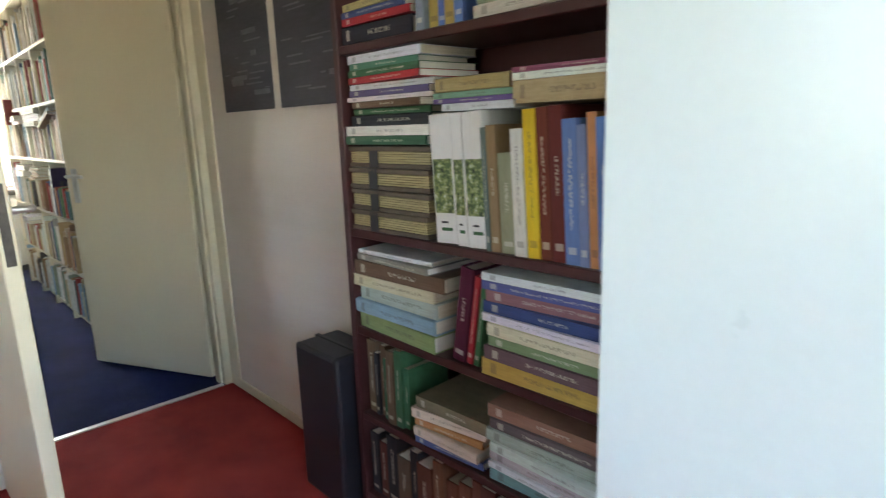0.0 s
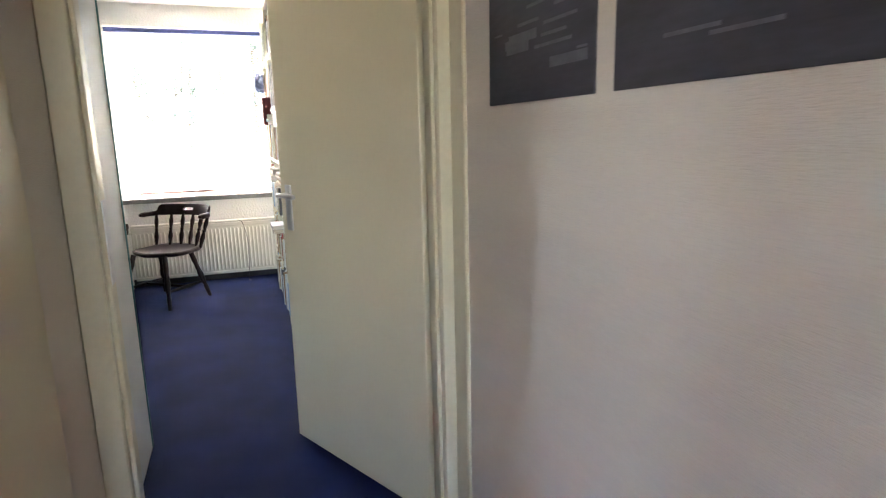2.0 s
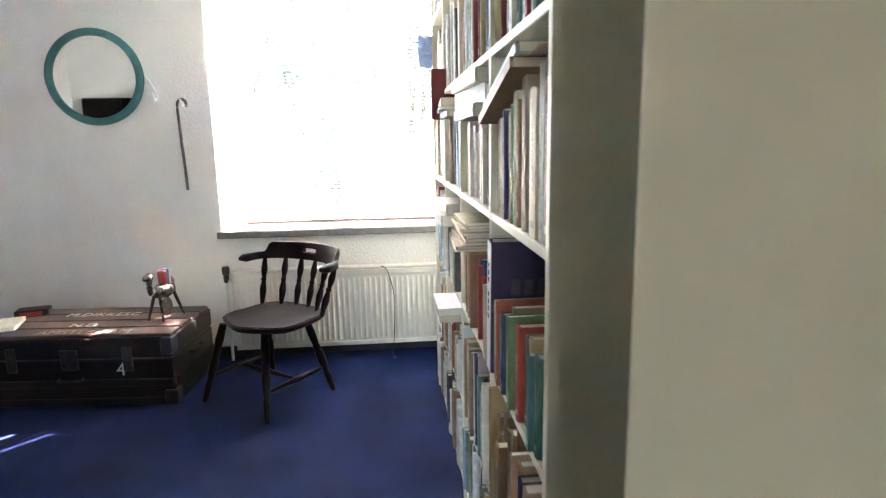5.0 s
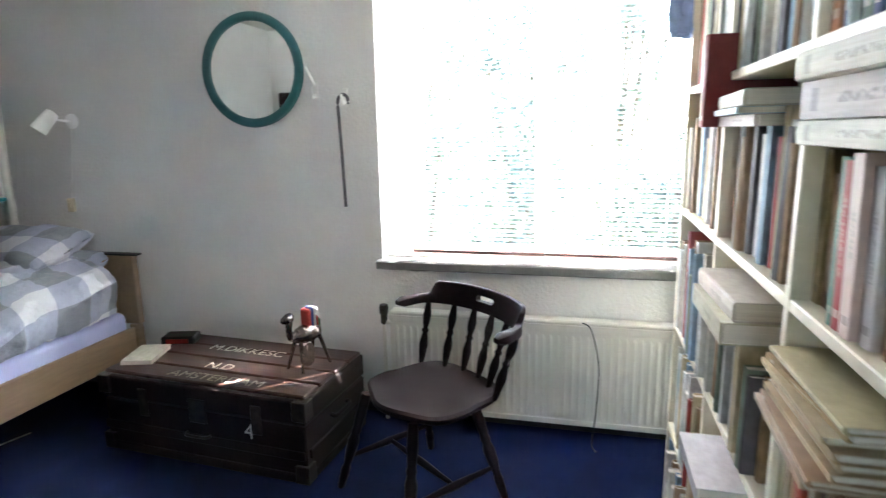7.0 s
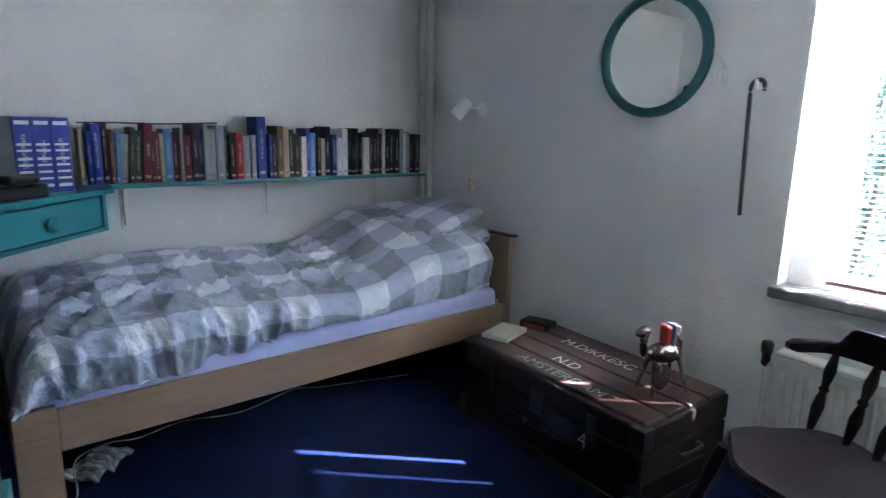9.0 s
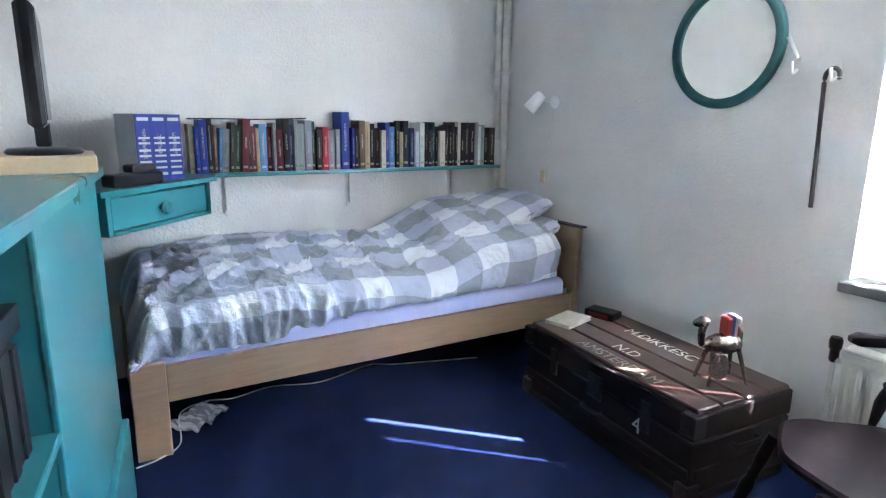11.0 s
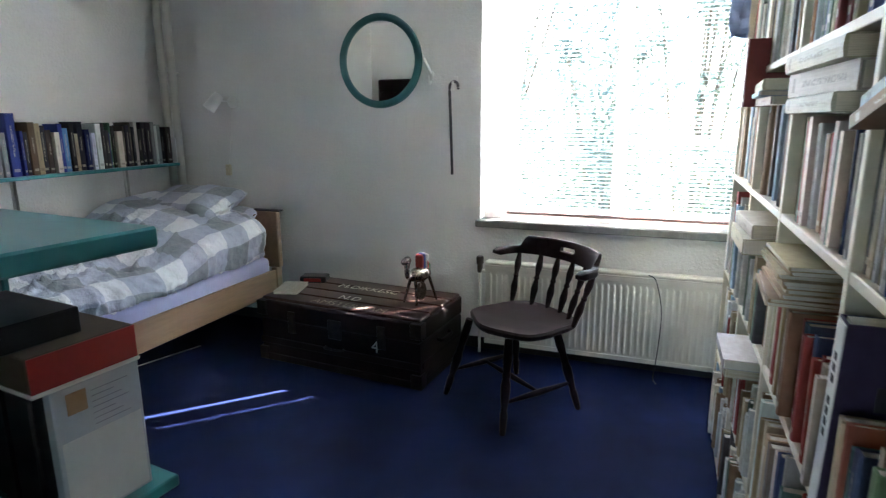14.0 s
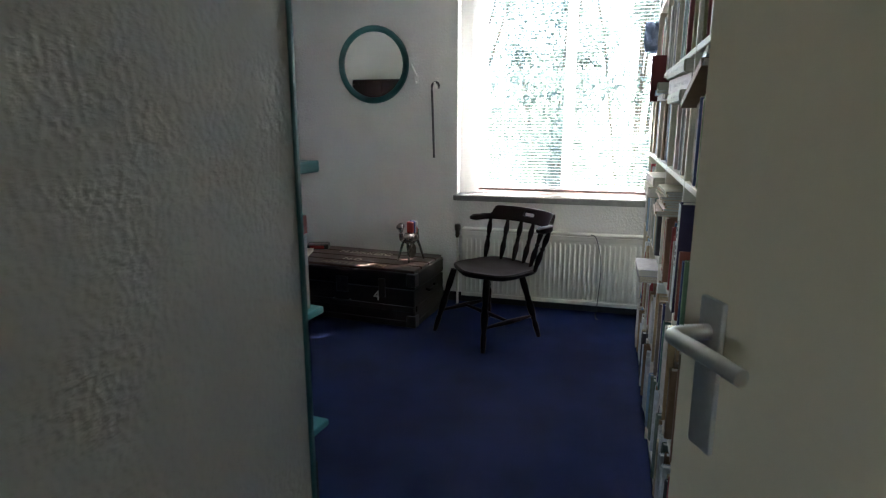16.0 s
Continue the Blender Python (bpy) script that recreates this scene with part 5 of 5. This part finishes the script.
S1, XB = 0.8005, -0.265
carton("slip_case", CM @ pose(XB, -0.045, S1), 0.14, 0.022, 0.224, M_GREYCARD, "pale grey card slip case standing on the turquoise shelf", M_WPLASTIC)
# the last four are added to darken the shelf's shaded back
for k in range(9):
    carton("slip_case", CM @ pose(XB + 0.004 * (k % 2), -0.084 - 0.038 * k, S1), 0.136, 0.036, 0.222 - 0.006 * (k % 3), M_BLACK, "black slip case in the row that fills the turquoise shelf's shaded depth")
carton("dark_box", CM @ pose(XB, -0.425, S1 + 0.2245), 0.165, 0.175, 0.05, M_CASE, "dark box on the rear slip cases")
carton("white_box", CM @ pose(XB - 0.004, -0.245, S1 + 0.2245), 0.17, 0.225, 0.006, M_WPLASTIC, "flat white card box on the slip cases")
carton("red_box", CM @ pose(XB, -0.245, S1 + 0.231), 0.165, 0.222, 0.055, M_LIDCARD, "dark card box with a red front on the slip cases")
red = bpy.data.objects["red_box"]
boxes("red_front", M_REDBOX, (0.001, 0.164, 0.2222, 0.2245, 0.001, 0.054), parent=red, label="red card front")
carton("black_box", CM @ pose(XB + 0.06, -0.26, S1 + 0.2865), 0.21, 0.2, 0.042, M_BLACK, "flat black box on the red box")
carton("card_file", CM @ pose(0.0, -0.20, S1), 0.13, 0.14, 0.082, M_WPLASTIC, "low white card file standing on the turquoise shelf")
for k, (w, h, mat) in enumerate(((0.10, 0.24, M_BLACK), (0.05, 0.27, M_CASE), (0.09, 0.22, M_BLACK), (0.12, 0.25, M_WPLASTIC))):
    carton("boxed_volume", CM @ pose(-0.27 + 0.135 * k, -0.29, 0.4225), w, 0.24, h, mat, ("white" if k == 3 else "dark") + " boxed volume on the lower turquoise shelf")
for k, (w, h, mat) in enumerate(((0.12, 0.24, M_BLACK), (0.06, 0.27, M_CASE), (0.08, 0.25, M_BLACK))):
    carton("boxed_volume", CM @ pose(-0.27 + 0.14 * k, -0.29, 0.0425), w, 0.26, h, mat, "dark boxed volume on the lowest turquoise shelf")

mon = thing("monitor", CM @ pose(-0.18, -1.33, 1.243, 0, 0, 98), "flat black computer monitor on an oval foot", "monitor")
boxes("riser", M_LIGHTWOOD, (-0.16, 0.16, -0.13, 0.13, 0.0, 0.05), parent=mon, bevel=0.004, label="light wooden block under the monitor")
bm = bmesh.new()
lathe(bm, [(0.11, 0.05), (0.115, 0.056), (0.105, 0.066), (0.03, 0.072)], Matrix.Diagonal((1.1, 0.9, 1, 1)), 28)
part("stand_foot", bm, M_BLACK, mon, smooth=True)
boxes("stand_neck", M_BLACK, (-0.03, 0.03, -0.02, 0.02, 0.07, 0.16), parent=mon, bevel=0.006)
boxes("housing", M_BLACK, (-0.22, 0.22, -0.025, 0.02, 0.13, 0.46), parent=mon, bevel=0.012)
boxes("screen", M_SCREEN, (-0.205, 0.205, 0.0205, 0.023, 0.15, 0.445), parent=mon)
ph = thing("cordless_phone", CM @ pose(-0.02, -1.12, 1.243, 0, 0, 60), "black cordless telephone standing in its charger", "telephone")
boxes("charger", M_BLACK, (-0.04, 0.04, -0.035, 0.035, 0, 0.03), parent=ph, bevel=0.008)
boxes("handset", M_BLACK, (-0.024, 0.024, -0.014, 0.014, 0.0, 0.15), parent=ph, bevel=0.008, m=pose(0, 0.0, 0.02, 15, 0, 0))
boxes("keypad", M_GREYCARD, (-0.018, 0.018, 0.0142, 0.0155, 0.075, 0.14), parent=ph, m=pose(0, 0, 0.02, 15, 0, 0))

ward = thing("wardrobe", pose(-3.43, 0.95, 0), "dark brown wooden wardrobe against the wall", "wardrobe")
boxes("wardrobe_body", M_DARKWOOD, (-0.26, 0.0, -0.5, 0.3, 0.06, 1.86), parent=ward, bevel=0.004)
for a, b in ((-0.497, -0.102), (-0.098, 0.297)):
    wd = boxes("wardrobe_door", M_DARKWOOD, (-0.282, -0.262, a, b, 0.08, 1.85), parent=ward, bevel=0.004)
    boxes("door_knob", M_BRASSDARK, (-0.30, -0.283, (-0.13 if b < 0 else -0.07) - 0.01, (-0.13 if b < 0 else -0.07) + 0.01, 0.95, 0.97), parent=wd, bevel=0.004)
boxes("wardrobe_plinth", M_DARKWOOD, (-0.24, -0.01, -0.48, 0.28, 0.0, 0.06), parent=ward)

# ---- under the bed ----
bm = bmesh.new()
tube(bm, glide([(-4.24, 1.22, 0.006), (-4.33, 1.19, 0.006), (-4.42, 1.10, 0.006), (-4.45, 0.86, 0.03), (-4.59, 0.74, 0.006), (-4.71, 0.77, 0.006), (-4.91, 0.73, 0.006), (-5.16, 0.80, 0.006), (-5.48, 0.72, 0.006), (-5.62, 0.78, 0.006), (-6.1, 0.93, 0.006)], 8), 0.003, 6)
tagged(part("floor_cable", bm, M_WPLASTIC, smooth=True), "white electric flex lying along the bed", "cable")
bm = bmesh.new()
CN = 24
cg = []
for i in range(CN + 1):
    cg.append([bm.verts.new((0.22 * i / CN - 0.11, 0.17 * j / CN - 0.085, 0.022 + 0.03 * noise.fractal(Vector((i * 0.16, j * 0.11, 3.3)), 1.0, 2.0, 3))) for j in range(CN + 1)])
for a, b in zip(cg, cg[1:]):
    for j in range(CN):
        bm.faces.new((a[j], a[j + 1], b[j + 1], b[j]))
bm.faces.ensure_lookup_table()
cloth = part("striped_cloth", bm, M_GREYCARD, m=pose(-4.52, 0.93, 0.0, 0, 0, 40), smooth=True)
cloth.data.materials.append(M_STRIPE)
for f in cloth.data.polygons:
    f.material_index = 1 if (f.index // CN) % 4 < 2 else 0
csol = cloth.modifiers.new("thickness", "SOLIDIFY")
csol.thickness = 0.012
tagged(cloth, "crumpled grey striped cloth on the blue carpet", "cloth")

# ---- landing: bookcase, plans, case ----
HF, HX0, HX1 = 4.065, -0.985, 0.008
hall_case = thing("landing_bookcase", pose(0, 0, 0), "maroon stained bookcase crammed with books", "bookcase")
for x in (HX0, HX1 - 0.028):
    boxes("upright", M_MAROON, (x, x + 0.028, HF, 4.355, 0, 2.28), parent=hall_case, bevel=0.003)
HZ = [0.06, 0.36, 0.665, 0.99, 1.537, 1.92]
for z in HZ:
    boxes("shelf", M_MAROON, (HX0 + 0.028, HX1 - 0.028, HF + 0.004, 4.345, z, z + 0.026), parent=hall_case, bevel=0.003)
boxes("back_board", M_MAROON, (HX0 + 0.028, HX1 - 0.028, 4.345, 4.355, 0.02, 2.28), parent=hall_case)
G, W = "books in the landing bookcase", "in the maroon bookcase"
WHT, CRM, GRN, RED, DRK, BRN, BLU = (0.74, 0.75, 0.74), (0.62, 0.55, 0.38), (0.05, 0.14, 0.07), (0.42, 0.03, 0.035), (0.03, 0.03, 0.035), (0.16, 0.10, 0.06), (0.05, 0.08, 0.20)
LX = HX0 + 0.035
# row over the eye's shelf
stack(LX, HF + 0.01, HZ[4] + 0.027, [(0.05, 0.2, 0.3, DRK, 0.0), (0.02, 0.2, 0.3, RED, 0.01), (0.02, 0.2, 0.29, BLU, 0.0), (0.02, 0.2, 0.28, (0.5, 0.45, 0.2), 0.0)], G, W)
row_of_books(LX + 0.32, LX + 0.52, HF + 0.01, HZ[4] + 0.027, 0.2, 0.26, [(0.2, 0.1, 0.3), (0.1, 0.2, 0.45), (0.5, 0.35, 0.1), (0.2, 0.25, 0.3)], G, W, lean=0.1)
stack(LX + 0.53, HF + 0.01, HZ[4] + 0.027, [(0.03, 0.22, 0.36, (0.55, 0.55, 0.42), 0.0), (0.02, 0.22, 0.34, (0.45, 0.5, 0.35), 0.01), (0.025, 0.2, 0.33, (0.6, 0.6, 0.55), 0.0)], G, W)
# tall row
zb = HZ[3] + 0.027
for k in range(4):
    t = thing("magazine_box", pose(LX, HF + 0.012 + 0.004 * (k % 2), zb + k * 0.064, 0, rng.uniform(-0.5, 0.5), rng.uniform(-2, 2)), "pale slip box of magazines with dark straps", "magazine box", "magazine boxes")
    boxes("leaves", M_OLDPAGES, *[(0.006, 0.354, 0.0, 0.24, 0.013 + 0.0068 * i, 0.013 + 0.0068 * i + 0.0052) for i in range(5)], parent=t)
    boxes("lid_board", M_LIDCARD, (0.0, 0.36, -0.004, 0.25, 0.0, 0.012), (0.0, 0.36, -0.006, 0.25, 0.048, 0.062), parent=t, label="brown card boards", bevel=0.002)
    boxes("strap", M_STRAP, (0.10, 0.14, -0.006, -0.0045, 0.0, 0.062), parent=t)
zt = stack(LX, HF + 0.01, zb + 0.258, [(0.025, 0.24, 0.36, GRN, 0.0), (0.028, 0.24, 0.37, WHT, -0.004), (0.03, 0.22, 0.34, DRK, 0.02), (0.018, 0.2, 0.32, GRN, 0.03), (0.02, 0.22, 0.33, BRN, 0.02), (0.012, 0.24, 0.37, WHT, 0.0),
                                        (0.018, 0.22, 0.34, (0.12, 0.1, 0.2), 0.02), (0.016, 0.22, 0.35, WHT, 0.02), (0.018, 0.22, 0.34, RED, 0.03), (0.02, 0.22, 0.33, GRN, 0.03), (0.018, 0.2, 0.3, (0.08, 0.2, 0.13), 0.03), (0.024, 0.22, 0.33, WHT, 0.01)], G, W)
x = LX + 0.385
WHITEBOARD = BOOKS[2][0].copy()
WHITEBOARD.materials[0] = M_WPLASTIC
for th, ht, c in ((0.078, 0.335, (0.77, 0.79, 0.78)), (0.036, 0.336, (0.77, 0.79, 0.78)), (0.064, 0.338, (0.77, 0.79, 0.78)), (0.014, 0.30, (0.15, 0.2, 0.18)), (0.028, 0.305, (0.30, 0.2, 0.1)), (0.045, 0.24, (0.30, 0.31, 0.19)), (0.034, 0.295, (0.68, 0.66, 0.58)), (0.034, 0.337, (0.72, 0.5, 0.03)),
                  (0.03, 0.34, (0.16, 0.035, 0.02)), (0.035, 0.342, (0.13, 0.025, 0.02)), (0.035, 0.313, (0.12, 0.2, 0.42)), (0.022, 0.30, (0.18, 0.22, 0.36)), (0.022, 0.325, (0.55, 0.25, 0.10)), (0.03, 0.315, (0.10, 0.19, 0.42)), (0.018, 0.25, (0.5, 0.12, 0.1)), (0.03, 0.32, (0.52, 0.52, 0.50)), (0.034, 0.32, (0.20, 0.20, 0.19))):
    if x + th < HX1 - 0.035:
        vol = book(pose(x, HF + 0.008 + rng.uniform(0, 0.01), zb, 0, -3.0), th, 0.21, ht, c, G, W, 2)
        if c[0] == 0.77:
            vol.data = WHITEBOARD
            boxes("cover_picture", M_WOODLAND, (0.06, 0.94, -0.008, -0.002, 0.24, 0.66), parent=vol, label="woodland picture on the spine")
            boxes("green_mark", M_CLOTHGREEN, (0.3, 0.8, -0.008, -0.002, 0.10, 0.125), parent=vol)
            boxes("title_bar", M_STRAP, (0.3, 0.6, -0.008, -0.002, 0.16, 0.175), parent=vol)
        x += th + 0.0015
stack(LX + 0.37, HF + 0.03, zb + 0.342, [(0.018, 0.2, 0.25, WHT, 0.03), (0.012, 0.2, 0.27, (0.15, 0.1, 0.3), 0.0), (0.014, 0.2, 0.27, (0.2, 0.4, 0.25), 0.0), (0.035, 0.2, 0.25, (0.45, 0.32, 0.15), 0.01)], G, W)
stack(LX + 0.64, HF + 0.02, zb + 0.35, [(0.05, 0.22, 0.29, (0.45, 0.34, 0.16), 0.0), (0.016, 0.22, 0.30, WHT, 0.0), (0.012, 0.22, 0.30, (0.3, 0.1, 0.15), 0.0)], G, W)
# third row
zc = HZ[2] + 0.027
stack(LX, HF + 0.008, zc, [(0.05, 0.25, 0.37, (0.25, 0.33, 0.13), 0.0), (0.045, 0.25, 0.37, (0.25, 0.42, 0.5), 0.0), (0.045, 0.25, 0.36, (0.45, 0.5, 0.45), 0.01), (0.035, 0.25, 0.36, (0.66, 0.62, 0.42), 0.0), (0.045, 0.26, 0.4, BRN, 0.005), (0.02, 0.24, 0.34, (0.3, 0.28, 0.22), 0.01), (0.014, 0.24, 0.33, (0.6, 0.6, 0.58), 0.02)], G, W)
for x, th, ht, c in ((LX + 0.42, 0.05, 0.27, (0.09, 0.012, 0.03)), (LX + 0.475, 0.02, 0.25, RED), (LX + 0.5, 0.02, 0.24, (0.05, 0.15, 0.06))):
    book(pose(x, HF + 0.02, zc + 0.004, 0, 9), th, 0.2, ht, c, G, W, 1)
stack(LX + 0.55, HF + 0.008, zc, [(0.045, 0.24, 0.38, (0.55, 0.36, 0.08), 0.0), (0.035, 0.24, 0.37, (0.15, 0.09, 0.1), 0.01), (0.025, 0.24, 0.36, (0.2, 0.28, 0.13), 0.02), (0.035, 0.22, 0.33, (0.68, 0.62, 0.42), 0.02), (0.02, 0.24, 0.38, WHT, 0.0), (0.03, 0.24, 0.38, BLU, 0.0), (0.03, 0.24, 0.37, (0.3, 0.15, 0.15), 0.01), (0.022, 0.24, 0.38, (0.1, 0.12, 0.3), 0.0), (0.02, 0.24, 0.36, WHT, 0.0)], G, W)
# fourth row and the lowest
zd = HZ[1] + 0.027
row_of_books(LX, LX + 0.24, HF + 0.01, zd, 0.2, 0.26, [BRN, CRM, DRK, (0.3, 0.22, 0.14), GRN], G, W, lean=0.1)
stack(LX + 0.27, HF - 0.002, zd, [(0.022, 0.22, 0.26, (0.1, 0.13, 0.3), 0.0), (0.03, 0.22, 0.25, (0.64, 0.58, 0.42), 0.0), (0.025, 0.22, 0.25, (0.5, 0.25, 0.1), 0.0), (0.03, 0.23, 0.27, (0.7, 0.66, 0.5), -0.01), (0.035, 0.24, 0.29, (0.2, 0.2, 0.12), 0.0)], G, W, 6)
stack(LX + 0.56, HF + 0.005, zd, [(0.035, 0.24, 0.37, (0.2, 0.35, 0.33), 0.0), (0.02, 0.24, 0.36, WHT, 0.0), (0.03, 0.24, 0.36, (0.5, 0.45, 0.48), 0.0), (0.03, 0.24, 0.36, (0.66, 0.66, 0.64), 0.01), (0.035, 0.24, 0.35, (0.36, 0.42, 0.38), 0.0), (0.03, 0.24, 0.36, (0.14, 0.12, 0.12), 0.01), (0.035, 0.24, 0.36, (0.34, 0.19, 0.12), 0.0)], G, W)
row_of_books(LX, HX1 - 0.04, HF + 0.005, HZ[0] + 0.027, 0.2, 0.26, [(0.13, 0.04, 0.03), BRN, (0.18, 0.07, 0.04), DRK], G, W, thick=(0.03, 0.07))

for k, (a, b) in enumerate(((-2.11, -1.652), (-1.595, -1.0))):
    t = thing("wall_plan", pose(a, YN - 0.004, 1.413), "dark printed plan sheet pinned to the landing wall", "poster", "plan sheets")
    boxes("sheet", M_PRINT, (0, b - a, 0, 0.003, 0, 0.68), parent=t)
    for i in range(26):
        w = rng.uniform(0.03, 0.16)
        x0 = rng.uniform(0.02, b - a - w - 0.02)
        z0 = rng.uniform(0.03, 0.62)
        boxes("drawn_line", M_PRINTINK, (x0, x0 + w, -0.0008 - 0.00002 * i, -0.0002, z0, z0 + rng.choice((0.004, 0.006, 0.02))), parent=t)

cse = thing("instrument_case", pose(-1.14, 4.105, 0, 0, 0, 0), "upright black leatherette case leaning by the bookcase", "case")
bm = bmesh.new()
box(bm, -0.13, 0.135, -0.10, 0.09, 0.005, 0.575, bevel=0.014, seg=2)
part("case_shell", bm, M_CASE, cse)
boxes("case_rim", M_BLACK, (-0.134, 0.139, -0.012, 0.008, 0.003, 0.579), parent=cse, bevel=0.004)
for z in (0.12, 0.46):
    boxes("latch", M_STEEL, (-0.141, -0.134, -0.022, 0.018, z, z + 0.035), parent=cse, bevel=0.002)

# ---- garden outside the window ----
structure(boxes("ground", M_GROUND, (-300, -7.0, -300, 300, -3.1, -3.0)), "garden ground below the window", "ground")


def shrub(name, x, y, w, h, base, count, seed, label):
    """A tall hedge shrub: stems and many small leaves in clumps."""
    r = random.Random(seed)
    t = thing(name, pose(x, y, base), label, "shrub", "garden hedge")
    bm = bmesh.new()
    tips = []
    for k in range(7):
        a = r.uniform(0, 6.28)
        tip = Vector((math.cos(a) * w * r.uniform(0.2, 0.9), math.sin(a) * w * r.uniform(0.2, 0.9), h * r.uniform(0.55, 0.95)))
        mid = tip * 0.5 + Vector((0, 0, h * 0.12))
        tube(bm, [(0, 0, 0), mid, tip], 0.035, 6)
        tips += [mid, tip]
    part("stems", bm, M_BRANCH, t)
    bm = bmesh.new()
    for k in range(count):
        c = Vector((r.gauss(0, w * 0.5), r.gauss(0, w * 0.5), h * (1 - r.random() ** 1.6)))
        if k % 3 == 0:
            c = r.choice(tips) + Vector((r.gauss(0, 0.2), r.gauss(0, 0.2), r.gauss(0, 0.2)))
        s = r.uniform(0.035, 0.075)
        q = Euler((r.uniform(0, 6.3), r.uniform(0, 6.3), r.uniform(0, 6.3))).to_matrix()
        vs = [bm.verts.new(c + q @ Vector(p)) for p in ((-s, 0, 0), (0, -s * 0.45, 0.15 * s), (s, 0, 0), (0, s * 0.45, 0.15 * s))]
        bm.faces.new(vs)
    part("leaves", bm, M_GREEN, t)


for k in range(7):
    shrub("hedge_shrub", -11.6 - (k % 2) * 0.8, -0.6 + k * 1.75, 1.1, 4.1 + 0.45 * (k % 3), -3.0, 6000, 40 + k, "tall leafy green hedge shrub in the garden")
for x, y, w, h, s in ((-15.5, 2.4, 1.5, 8.2, 61), (-16.5, 6.2, 1.7, 6.6, 62), (-17.5, -0.4, 2.0, 10.5, 63), (-18.0, 4.2, 2.2, 12.0, 64), (-17.2, 8.6, 2.1, 9.5, 65), (-18.5, 12.2, 2.2, 9.0, 66), (-18.0, -4.6, 2.2, 10.0, 67)):
    shrub("garden_tree", x, y, w, h, -3.0, 11000, s, "tall leafy tree standing behind the garden hedge")
